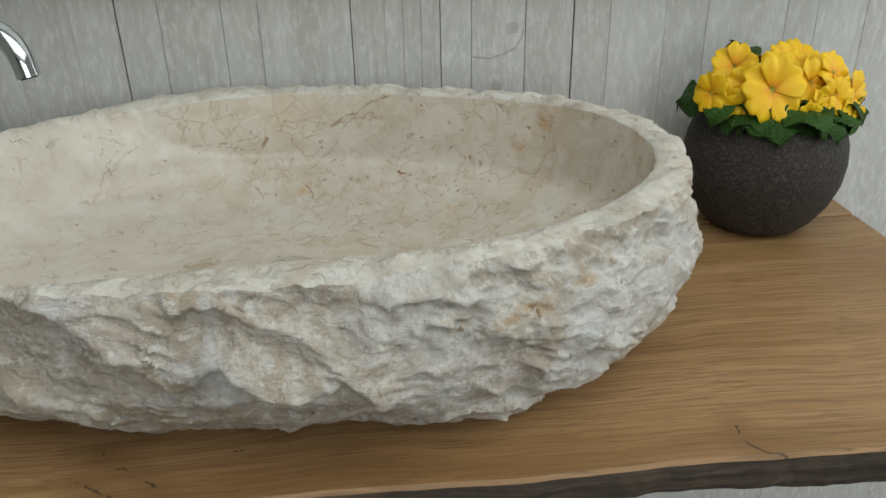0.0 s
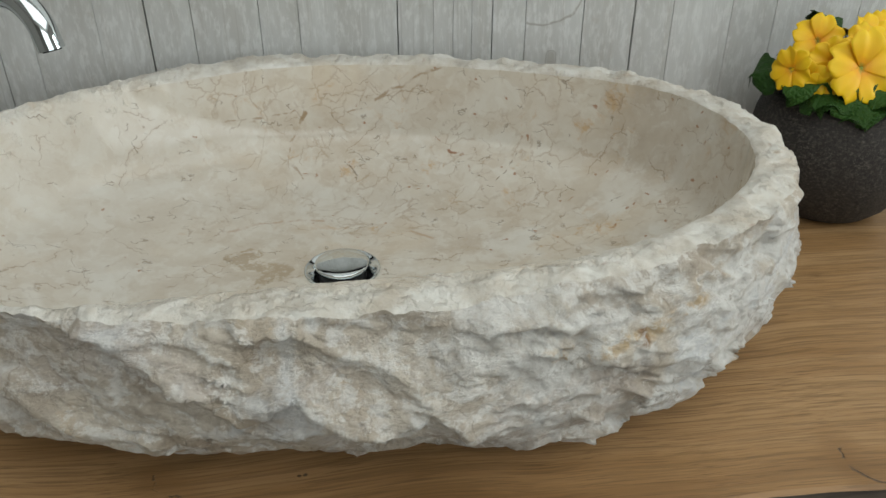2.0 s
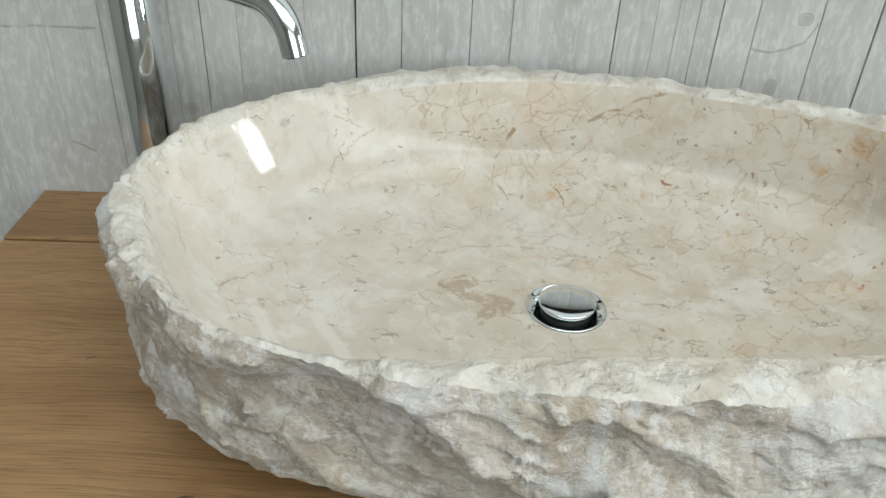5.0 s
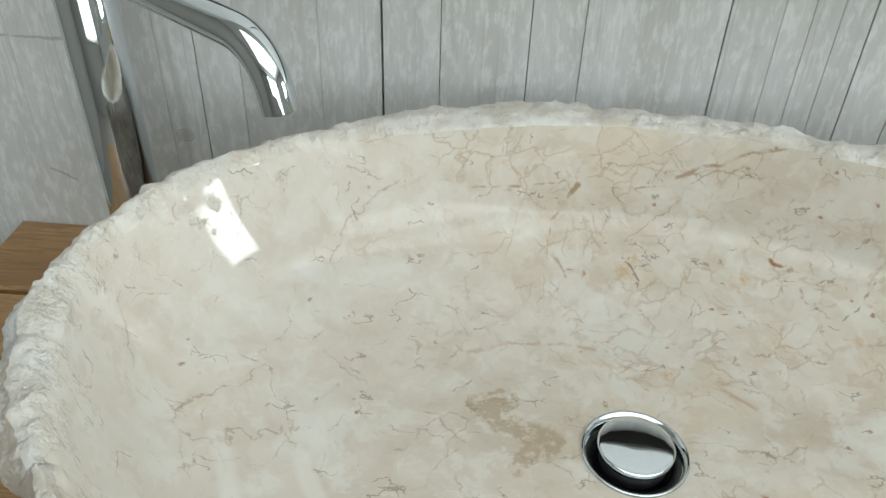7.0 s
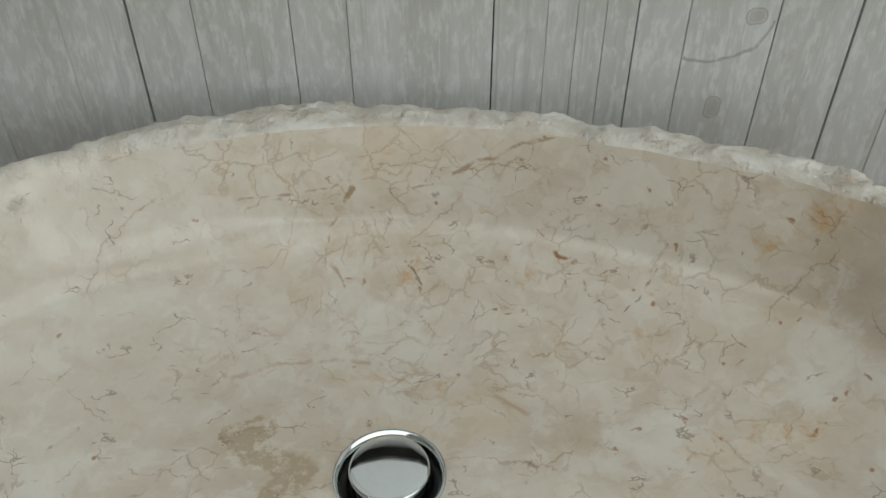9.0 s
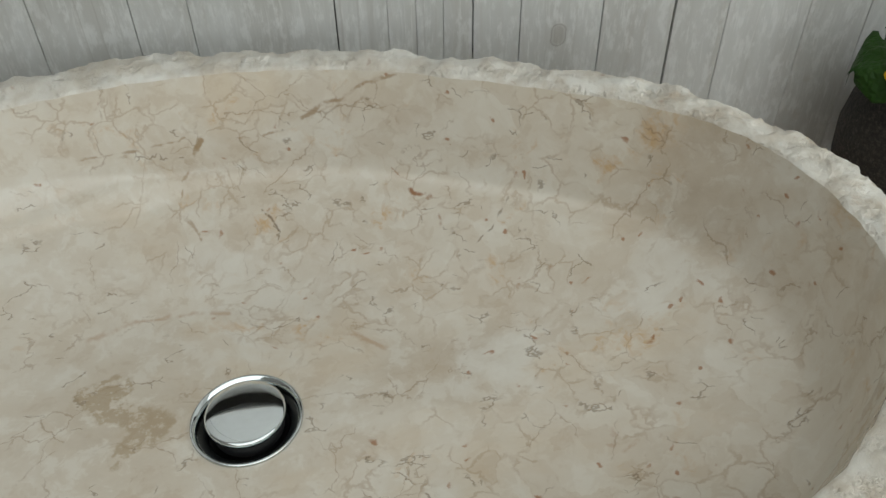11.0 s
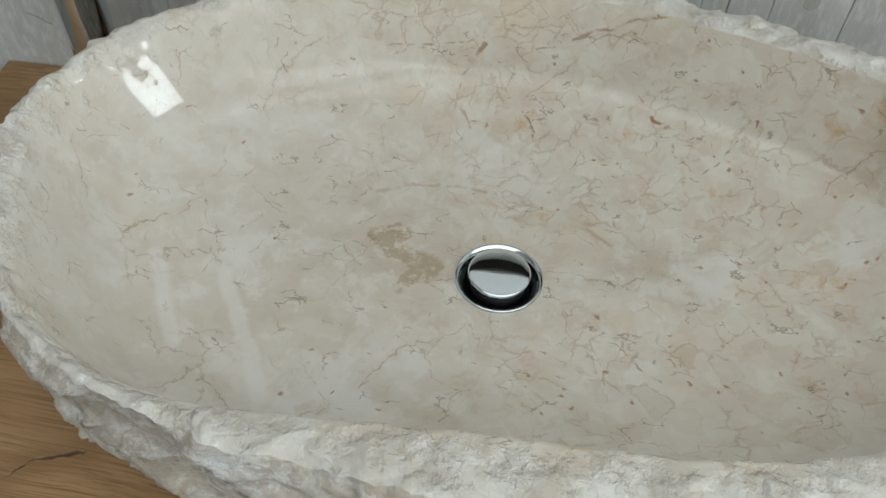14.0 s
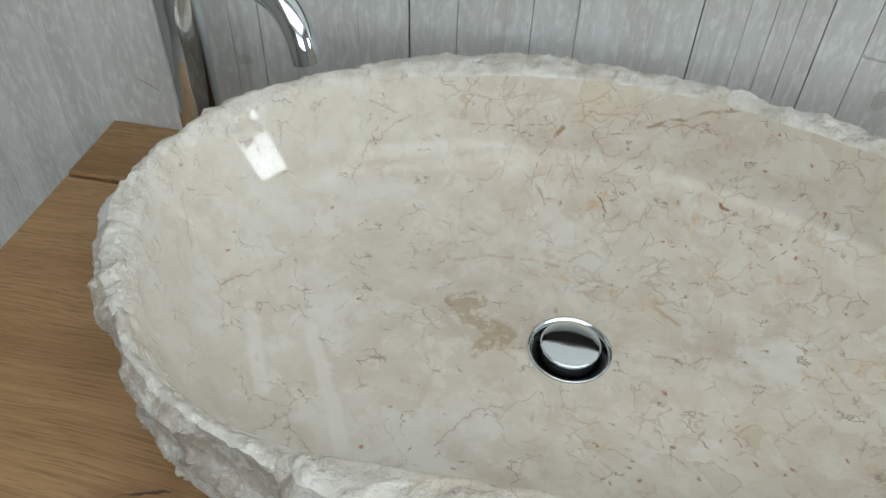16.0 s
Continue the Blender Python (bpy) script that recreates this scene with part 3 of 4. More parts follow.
def wall_with_hole(name, x0, x1, y0, y1, a, b, z0, z1, along):
    """A plain wall with one window opening from a to b along it."""
    bm = bmesh.new()
    def add(u0, u1, w0, w1):
        src = block(u0, u1, y0, y1, w0, w1) if along == "x" else block(x0, x1, u0, u1, w0, w1)
        data = bpy.data.meshes.new("scrap")
        src.to_mesh(data)
        src.free()
        bm.from_mesh(data)
        bpy.data.meshes.remove(data)
    lo, hi = (x0, x1) if along == "x" else (y0, y1)
    add(lo, a, 0, CEIL)
    add(b, hi, 0, CEIL)
    add(a, b, 0, z0)
    add(a, b, z1, CEIL)
    return solid(name, bm, PLASTER, "grey-brown plaster wall with a window opening", "wall")


wall_with_hole("wall_east", ROOM_E, ROOM_E + 0.2, ROOM_S, WALL_Y, -0.20, 0.40, 1.14, 1.76, "y")
# Opening in the unseen south wall, made for the added fill lamp.
wall_with_hole("wall_south", ROOM_W - 0.2, ROOM_E + 0.2, ROOM_S - 0.2, ROOM_S, -0.3, 2.3, 1.0, 2.4, "x")

# ---------- the oak worktop ----------
SLAB_W, SLAB_E, SLAB_S, SEAM, THICK = -0.644, 0.603, 0.433, 0.846, 0.058
worktop = thing("worktop", (0, 0, 0), "thick oiled oak worktop of two planks with dark waney edge", "worktop")


def plank(x0, x1, y0, y1, waney):
    """A thick plank with soft, slightly uneven edges; waney: the front edge runs rough and undercut."""
    bm = bmesh.new()
    nx = 130
    rows = []
    for i in range(nx + 1):
        x = x0 + (x1 - x0) * i / nx
        n1 = noise.noise((x * 7, y0 * 9, 1.3))
        n2 = noise.noise((x * 26, y0 * 5, 4.1))
        n3 = noise.noise((x * 60, 2.2, 7.7))
        if waney:
            f = y0 + 0.004 * n1 + 0.002 * n2
            ring = [(f + 0.003, TOP), (f, TOP - 0.003), (f - 0.001 + 0.002 * n3, TOP - 0.014), (f + 0.003 + 0.004 * n2, TOP - 0.028),
                    (f + 0.012 + 0.006 * n1 + 0.003 * n3, TOP - 0.044), (f + 0.030 + 0.008 * n2, TOP - THICK + 0.004 * n1)]
        else:
            ring = [(y0 + 0.0025 + 0.0008 * n2, TOP), (y0 + 0.0008 * n2, TOP - 0.0025), (y0 + 0.001 * n1, TOP - 0.02), (y0 + 0.001 * n1, TOP - THICK)]
        ring += [(y1, TOP - THICK), (y1, TOP - 0.0025), (y1 - 0.0025, TOP)]
        rows.append([bm.verts.new((x, y, z)) for y, z in ring])
    for a, b in zip(rows, rows[1:]):
        for k in range(len(a)):
            j = (k + 1) % len(a)
            fc = bm.faces.new((a[k], a[j], b[j], b[k]))
            if waney and 1 <= k <= 4:
                fc.material_index = 1
    bm.faces.new(rows[0][::-1])
    bm.faces.new(rows[-1])
    bmesh.ops.recalc_face_normals(bm, faces=bm.faces[:])
    ends = [e for e in bm.edges if abs(e.verts[0].co.x - e.verts[1].co.x) < 1e-6 and min(abs(e.verts[0].co.x - x0), abs(e.verts[0].co.x - x1)) < 1e-6
            and e.verts[0].co.z > TOP - 0.004 and e.verts[1].co.z > TOP - 0.004]
    bmesh.ops.bevel(bm, geom=ends, offset=0.002, segments=2, affect="EDGES")
    return bm


for (x0, x1, y0, y1, waney) in ((SLAB_W + 0.002, SLAB_E, SLAB_S, SEAM - 0.002, True), (SLAB_W, SLAB_E + 0.001, SEAM + 0.003, WALL_Y, False)):
    ob = new("plank", mesh_of("plank", plank(x0, x1, y0, y1, waney), OAK, BARK, smooth=False))
    ob.parent = worktop
    if waney:
        ob["label"] = "wide oak plank with a dark bark edge"

# ---------- the stone basin ----------
# outlines in plan, seen from BASIN_AT: half-axes and the waves laid over the ellipse
OUTER = (0.355, 0.230, [1.0124, -0.0092, 0.006, 0.0143, -0.021, 0.0053, -0.0078, -0.0135, -0.0012, 0.0002, 0.0038, -0.0015, 0.0006, -0.0019, -0.0021, 0.0019, 0.0013])
FOOT = (0.355, 0.230, [1.0051, -0.0076, 0.0312, 0.0293, -0.0293, 0.0053, -0.0113, -0.0119, 0.0019, -0.0055, 0.0063])
INNER = (0.325, 0.205, [1.0225, -0.024, 0.0163, 0.0299, -0.0154, 0.016, -0.0143, -0.0264, -0.0063, 0.0062, 0.0161, 0.0031, 0.0002, -0.0099, -0.0043, 0.0037, -0.0024])
BOWL = 0.853 - TOP


def outline(shape, phi):
    a, b, w = shape
    r = w[0] + sum(w[2 * k - 1] * math.cos(k * phi) + w[2 * k] * math.sin(k * phi) for k in range(1, (len(w) + 1) // 2))
    return Vector((a * r * math.cos(phi), b * r * math.sin(phi), 0))


def rim_height(x, y):
    lift = 0.004 * math.exp(-((x + 0.12) ** 2 + (y - 0.19) ** 2) / 0.026)
    return 0.9725 - TOP + 0.025 * y + 0.022 * x + lift


def scoops(p, size, depth, shift=0.0):
    """Shell-shaped breaks: hollows that meet in sharp ridges."""
    q = Vector((p.x, p.y, p.z * 1.25)) / size + Vector((shift, shift * 0.7, shift * 1.3))
    q = q + 0.55 * noise.noise_vector(q * 0.8) + 0.18 * noise.noise_vector(q * 2.7)
    d = noise.voronoi(q)[0]
    return depth * (d[0] ** 1.4 - 0.33)


def soft_step(v, a, b):
    k = min(1.0, max(0.0, (v - a) / (b - a)))
    return k * k * (3 - 2 * k)


def flaked(h, step, share):
    """Lets a smooth relief break off in flakes of one thickness."""
    t = h / step
    whole = math.floor(t)
    return h * (1 - share) + share * step * (whole + soft_step(t - whole, 0.42, 0.58))


def stone_face(p):
    """How far the broken face stands out at p."""
    q = p + 0.010 * noise.noise_vector(p * 22)
    slant = Vector((q.x * 0.62, q.y * 0.8, q.z * 1.5 + 0.30 * q.x))
    broad = 0.011 * noise.noise(slant * 9 + Vector((9, 2, 4))) + 0.008 * noise.noise(slant * 21 + Vector((1, 7, 4)))
    creases = 0.0
    f, amp = 20.0, 0.0070
    for _ in range(5):
        creases += amp * (0.32 - abs(noise.noise(slant * f + Vector((f, 2, 1)))))
        f, amp = f * 2.05, amp * 0.57
    return flaked(broad + creases, 0.0095, 0.65) + flaked(creases + 0.004 * noise.noise(q * 46), 0.0032, 0.75) * 0.85 + scoops(q, 0.12, 0.013)


OVERHANG = upright((-0.27, 0.966), (-0.223, 0.952), (-0.202, 0.943), (-0.180, 0.925), (-0.164, 0.911), (-0.143, 0.900), (-0.122, 0.905), (-0.108, 0.914),
                   (-0.091, 0.898), (-0.061, 0.885), (-0.042, 0.889), (-0.030, 0.899), (-0.018, 0.885), (-0.005, 0.868), (0.015, 0.853), (0.06, 0.845))


def overhang_height(x):
    """Height of the ledge under which the front falls back."""
    for (x0, z0), (x1, z1) in zip(OVERHANG, OVERHANG[1:]):
        if x <= x1:
            return z0 + (z1 - z0) * max(0.0, x - x0) / (x1 - x0)
    return OVERHANG[-1][1]


def skin(name, rings, steps, raw, parent, label):
    """A closed belt of rings of points as one mesh with its "raw" values."""
    verts = [p for ring in rings for p in ring]
    faces = []
    for r in range(len(rings) - 1):
        for i in range(steps):
            j = (i + 1) % steps
            faces.append((r * steps + i, (r + 1) * steps + i, (r + 1) * steps + j, r * steps + j))
    data = bpy.data.meshes.new(name)
    data.from_pydata(verts, [], faces)
    data.materials.append(MARBLE)
    data.attributes.new("raw", "FLOAT", "POINT").data.foreach_set("value", [v for ring in raw for v in ring])
    data.polygons.foreach_set("use_smooth", [True] * len(faces))
    data.update()
    ob = new(name, data)
    ob.parent = parent
    ob["label"] = label
    return ob


def chamfer(a):
    """Where the rim was broken off wider: at the back, towards the east."""
    return soft_step(math.sin(a), 0.25, 0.7) * soft_step(math.cos(a), -0.35, 0.2)


def build_basin():
    steps = 1080
    profile = [  # height from 1 at the rim to 0 at the foot, and how far it stands out from the rim
        (1.0, 0.0), (0.90, 0.003), (0.75, 0.008), (0.58, 0.012), (0.46, 0.011), (0.34, 0.002), (0.22, -0.009), (0.10, -0.028), (0.0, -0.048)]

    def stand_out(f):
        for (f0, o0), (f1, o1) in zip(profile, profile[1:]):
            if f >= f1:
                return o1 + (o0 - o1) * (f - f1) / (f0 - f1)
        return profile[-1][1]

    bowl_rings, rim_rings, side_rings = 64, 20, 96
    angles = [2 * math.pi * i / steps for i in range(steps)]
    drain = Vector((-0.086 - BASIN_AT[0], 0.680 - BASIN_AT[1], 0))
    smooth, lips, outs, wests = [], [], [], []
    for a in angles:
        lip, out = outline(INNER, a), outline(OUTER, a)
        smooth.append(lip)
        e = lip.normalized()
        wests.append(max(soft_step(-math.cos(a), 0.35, 0.9), 0.75 * soft_step(-math.sin(a), 0.3, 0.8) * soft_step(0.75 - math.cos(a), 0.0, 0.6)))
        lip = lip + e * (0.0022 * noise.noise(lip * 38) + 0.0014 * noise.noise(lip * 95))
        out = out + e * (-0.005 * soft_step(-math.cos(a), 0.4, 0.9) + scoops(out, 0.045, 0.009 - 0.004 * soft_step(-math.cos(a), 0.4, 0.9), 3.0) + 0.0030 * noise.noise(out * 75) + 0.0015 * noise.noise(out * 190))
        if (out - lip).dot(e) < 0.012:
            out = lip + e * 0.012
        lips.append(lip)
        outs.append(out)
    # polished bowl, from the drain hole outward
    bowl, bowl_raw = [], []
    bowl.append([(drain.x + 0.0315 * math.cos(a), drain.y + 0.0315 * math.sin(a), 0.0) for a in angles])
    bowl_raw.append([1.0] * steps)
    for r in range(bowl_rings + 1):
        k = 1 - (1 - r / bowl_rings) ** 1.4
        s = 0.115 + 0.885 * k
        ring, mark = [], []
        for i, a in enumerate(angles):
            lip, west = smooth[i].lerp(lips[i], k ** 300), wests[i]
            hole = drain + Vector((math.cos(a), math.sin(a), 0)) * 0.0315
            xy = hole.lerp(lip, k)
            bend = 0.66 + 0.012 * noise.noise(xy * 14) + 0.05 * soft_step(-math.sin(a), 0.0, 0.6)
            if k < bend:
                g = 0.13 * max(0.0, (k - 0.30) / (bend - 0.30)) ** 1.6
            else:
                g = 0.13 + 0.27 * (k - bend) / (1 - bend)
            end = soft_step(-math.cos(a), 0.15, 0.7)
            g += 0.60 * ((1 - end) * k ** 58 + end * max(0.0, (k - 0.85) / 0.15) ** 1.7)
            top = rim_height(smooth[i].x, smooth[i].y) - 0.003 - 0.008 * end - 0.003 * chamfer(a)
            wave = (0.0014 * noise.noise(Vector((xy.x, xy.y, 0)) * 11)) * min(1, 4 * k) * (1 - k ** 10)
            ring.append((xy.x, xy.y, BOWL + (top - BOWL) * g + wave))
            mark.append(0.35 * soft_step(s, 0.95 - 0.07 * west, 1.0) * soft_step(west, 0.05, 0.5))
        bowl.append(ring)
        bowl_raw.append(mark)
    # raw rim, from the lip to the outer edge
    rim, rim_raw = [bowl[-1]], [[0.62 - 0.27 * soft_step(w, 0.05, 0.5) for w in wests]]
    for r in range(1, rim_rings):
        k = r / (rim_rings - 1)
        ring, mark = [], []
        for i in range(steps):
            xy = lips[i].lerp(outs[i], k)
            west = wests[i]
            z = rim_height(xy.x, xy.y) - 0.003 - (0.008 * soft_step(-math.cos(angles[i]), 0.15, 0.7) + 0.003 * chamfer(angles[i])) * (1 - k) ** 1.5
            p = Vector((xy.x, xy.y, z))
            fade = min(1, 2.5 * k)
            z += 0.0030 * math.sin(math.pi * min(1, 0.9 * k + 0.1)) + flaked(scoops(p, 0.030, 0.0058, 1.0) + 0.002 * noise.noise(p * 60), 0.0018, 0.6) * fade
            z += 0.0010 * noise.noise(p * 170) * fade + 0.004 * noise.noise(p * 15 + Vector((1, 4, 2))) * k
            ring.append((xy.x, xy.y, z))
            mark.append(0.64 - 0.26 * soft_step(west, 0.05, 0.5) * (1 - soft_step(k, 0.0, 0.8)))
        rim.append(ring)
        rim_raw.append(mark)
    # broken sides, down to the foot and in under it
    side, side_raw = [rim[-1]], [[1.0] * steps]
    for r in range(1, side_rings + 1):
        f = 1 - r / side_rings
        so = stand_out(f)
        ring = []
        for i in range(steps):
            ex, ey, ez = rim[-1][i]
            e = outs[i].normalized()
            n = Vector((e.x / OUTER[0] ** 0.6, e.y / OUTER[1] ** 0.6, 0)).normalized()
            o = outline(OUTER, angles[i]).lerp(outline(FOOT, angles[i]), soft_step(1 - f, 0.40, 0.95))
            tuck = (0.009 + 0.008 * math.sin(math.pi * min(1.0, 1.6 * (1 - f)))) if n.x < 0 else 0.008
            base = Vector((ex, ey, 0)).lerp(o, soft_step(1 - f, 0.0, 0.14)) + n * (so - tuck * abs(n.x) * soft_step(1 - f, 0.0, 0.2))
            z = ez * f
            p = Vector((base.x, base.y, z))
            fade = min(1.0, r / 5) * min(1.0, (side_rings - r) / 6 + 0.4)
            d = stone_face(p) + 0.005 * soft_step(1 - f, 0.0, 0.25) * soft_step(n.x, -0.8, -0.2)
            d *= 1 - 0.5 * soft_step(-n.x, 0.45, 0.9)
            if n.y < 0.2:  # one long overhang runs down across the front
                line = overhang_height(p.x + 0.004 * noise.noise(p * 60)) + 0.004 * noise.noise(Vector((p.x * 40, 3, 1)))
                reach = soft_step(0.12 - p.x, 0.0, 0.06) * soft_step(p.x, -0.24, -0.16) * soft_step(-n.y, 0.0, 0.5)
                under = soft_step(line - p.z, -0.001, 0.006)
                lip = math.exp(-((p.z - line - 0.006) / 0.012) ** 2)
                d += (0.004 * lip - 0.012 * under) * reach
            q = base + n * d * fade
            if z > BOWL:  # the wall of the bowl keeps some thickness
                q += n * max(0.0, 0.006 - (q - lips[i]).dot(n))
            dz = (0.006 * noise.noise(p * 28) + 0.003 * noise.noise(p * 80)) * fade
            ring.append((q.x, q.y, max(0.0, z + dz) if r < side_rings else 0.0))
        side.append(ring)
        side_raw.append([1.0] * steps)
    side.append(bowl[0])
    side_raw.append([1.0] * steps)
    basin = thing("wash_basin", (*BASIN_AT, TOP), "oval cream marble wash basin, polished inside, rough outside, on oak", "wash basin")
    skin("bowl", bowl, steps, bowl_raw, basin, "polished cream marble bowl with brown veins")
    skin("rim", rim, steps, rim_raw, basin, "chipped pale stone rim")
    skin("outer_side", side, steps, side_raw, basin, "raw broken stone side")
    return basin


build_basin()

# ---------- the pop-up drain ----------
drain_at = (-0.086, 0.680, 0.8535)
drain = thing("pop_up_drain", drain_at, "round polished chrome pop-up drain in the bowl's floor", "drain")
part("flange", lathe([(0.0235, -0.012), (0.0245, -0.007), (0.0270, -0.0034), (0.0300, -0.0008), (0.0318, 0.0010), (0.0330, 0.0015), (0.0338, 0.0008), (0.0338, -0.004), (0.030, -0.013), (0.0235, -0.012)], 96), CHROME, drain)
part("throat", lathe([(0.0, -0.046), (0.0225, -0.046), (0.0235, -0.010), (0.0245, -0.010), (0.0245, -0.048), (0.0, -0.048)], 64), RUBBER, drain, "dark inside of the drain")
part("seal", lathe([(0.0, -0.012), (0.0185, -0.012), (0.0215, -0.008), (0.0205, 0.0005), (0.0, 0.0005)], 64), RUBBER, drain, "black rubber seal under the plug")
part("plug", lathe([(0.0, 0.0084), (0.006, 0.00838), (0.012, 0.00825), (0.018, 0.0079), (0.0225, 0.0074), (0.0237, 0.0070), (0.0240, 0.0064), (0.0240, 0.0042), (0.0237, 0.0032), (0.022, 0.0016), (0.0, 0.0010)], 96),
     CHROME, drain, "slightly domed mirror-bright plug")

# ---------- the tap ----------
tap_at = Vector((-0.478, 0.869, TOP))
tap = thing("tap", tap_at, "tall chrome tap with bent spout standing on the worktop", "tap")
part("base_ring", lathe([(0.0, 0), (0.0255, 0), (0.0258, 0.003), (0.0245, 0.006), (0.0, 0.006)], 64), CHROME, tap)
part("post", lathe([(0.0, 0.005), (0.0205, 0.005), (0.021, 0.007), (0.021, 0.3265), (0.020, 0.328), (0.0, 0.328)], 64), CHROME, tap)
part("cap", lathe([(0.0, 0.329), (0.0205, 0.329), (0.021, 0.331), (0.021, 0.352), (0.019, 0.355), (0.0, 0.355)], 64), CHROME, tap)
_u = Vector((0.163, -0.114, 0)).normalized()
_spout = [_u * 0.016 + Vector((0, 0, 0.282)), _u * 0.06 + Vector((0, 0, 0.2805)), _u * 0.11 + Vector((0, 0, 0.279)), _u * 0.155 + Vector((0, 0, 0.2772))]
for i in range(1, 13):
    a = radians(78) * i / 12
    _spout.append(_u * (0.164 + 0.037 * math.sin(a)) + Vector((0, 0, 0.2766 - 0.037 * (1 - math.cos(a)))))
_spout.append(_spout[-1] + (_spout[-1] - _spout[-2]).normalized() * 0.010)
part("spout", tube(_spout, 0.0110, 32), CHROME, tap)
_d = (_spout[-1] - _spout[-2]).normalized()
part("aerator", tube([_spout[-1] - _d * 0.002, _spout[-1] + _d * 0.0012], 0.0078, 24), RUBBER, tap, "dark outlet of the spout")

# ---------- the cabinet over the basin, seen only in the chrome ----------
cabinet = thing("wall_cabinet", (-0.05, WALL_Y, 1.12), "shallow white wall cabinet with plain doors over the basin", "cabinet")
part("body", block(-0.70, 0.70, -0.034, 0.0, 0.012, 0.70, 0.002), FRAME_WHITE, cabinet, smooth=False)
# The shade under the cabinet is put into this board's colour.
part("bottom_board", block(-0.70, 0.70, -0.052, 0.0, 0.0, 0.011, 0.001), UNDERSIDE_SHADE, cabinet, "bottom board, coloured near-black for the shade under the cabinet", smooth=False)
for x0 in (-0.70, -0.231, 0.238):
    part("door", block(x0, x0 + 0.462, -0.054, -0.036, 0.013, 0.70, 0.002), FRAME_WHITE, cabinet, smooth=False)

# ---------- flower pot ----------
pot_at = (0.467, 0.846, TOP)
pot = thing("flower_pot", pot_at, "round dark grey stone flower pot on the worktop", "flower pot")


def lump(a, z):
    return 0.010 * noise.noise((1.3 * math.cos(a), 1.3 * math.sin(a), 9 * z)) + 0.002 * noise.noise((9 * math.cos(a), 9 * math.sin(a), 60 * z))


part("bowl", lathe([(0.0, 0.0), (0.050, 0.0), (0.060, 0.004), (0.075, 0.018), (0.090, 0.040), (0.099, 0.064), (0.1015, 0.088), (0.0985, 0.110),
                    (0.092, 0.128), (0.0885, 0.136), (0.085, 0.139), (0.081, 0.138), (0.079, 0.132), (0.080, 0.118), (0.0, 0.116)], 96, lump), POT, pot)
part("soil", lathe([(0.0, 0.124), (0.03, 0.1235), (0.06, 0.122), (0.0765, 0.119), (0.0, 0.1185)], 48, lump), SOIL, pot, "dark potting soil")

# ---------- the primrose ----------
plant = thing("primrose", (pot_at[0], pot_at[1], TOP + 0.123), "yellow-flowering primrose with dark crinkled leaves in the pot", "plant")


def leaf_mesh(length, width, droop, seed):
    """A broad crinkled leaf with a round tip, a sunk midrib and a wavy edge, arching out from the root."""
    bm = bmesh.new()
    nu, nv = 22, 14
    grid = []
    for i in range(nu + 1):
        u = i / nu
        w = width * (0.20 + 0.80 * soft_step(u, 0.05, 0.62)) if u < 0.62 else width * math.sqrt(max(0.004, 1 - ((u - 0.62) / 0.385) ** 2))
        row = []
        for k in range(nv + 1):
            v = 2 * k / nv - 1
            edge = abs(v)
            x = length * (u - 0.06 * u * u * edge)
            z = length * (0.42 * math.sin(math.pi * 0.60 * u) - droop * u * u)
            z += -0.10 * width * edge ** 2 + 0.16 * width * edge ** 2 * math.sin(15 * u + seed + (2 if v > 0 else 0))
            z += 0.0030 * noise.noise((x * 75 + seed, v * 3.5, seed)) + 0.0016 * math.sin(34 * u - 6 * edge) * edge - 0.0028 * math.exp(-(v * 6) ** 2)
            row.append(bm.verts.new((x, w * 0.5 * v * (1 + 0.07 * math.sin(29 * u + 5 * seed)), z)))
        grid.append(row)
    for a, b in zip(grid, grid[1:]):
        for k in range(nv):
            bm.faces.new((a[k], b[k], b[k + 1], a[k + 1]))
    geom = bmesh.ops.extrude_face_region(bm, geom=bm.faces[:])
    for v in [g for g in geom["geom"] if isinstance(g, bmesh.types.BMVert)]:
        v.co.z -= 0.0007
    bmesh.ops.recalc_face_normals(bm, faces=bm.faces[:])
    return bm


def petal_mesh(size, seed):
    """A broad heart-shaped petal with a notch, slightly wavy."""
    bm = bmesh.new()
    nu, nv = 10, 12
    grid = []
    for i in range(nu + 1):
        u = i / nu
        row = []
        for k in range(nv + 1):
            v = 2 * k / nv - 1
            half = (0.10 + 0.78 * math.sin(u * math.pi * 0.56) ** 1.1) * 0.58
            r = u * (1 - 0.13 * math.exp(-(v / 0.22) ** 2) * u ** 3 - 0.26 * abs(v) ** 3 * u ** 2)
            x, y = size * r, size * half * v * (1 - 0.12 * u ** 4)
            z = size * (0.10 * math.sin(u * 2.2) - 0.16 * u * u + 0.07 * u * math.sin(3.2 * v + seed) + 0.05 * u * u * math.cos(7 * v + 2 * seed))
            row.append(bm.verts.new((x, y, z)))
        grid.append(row)
    for a, b in zip(grid, grid[1:]):
        for k in range(nv):
            bm.faces.new((a[k], b[k], b[k + 1], a[k + 1]))
    geom = bmesh.ops.extrude_face_region(bm, geom=bm.faces[:])
    for v in [g for g in geom["geom"] if isinstance(g, bmesh.types.BMVert)]:
        v.co.z -= 0.0005
    bmesh.ops.recalc_face_normals(bm, faces=bm.faces[:])
    return bm


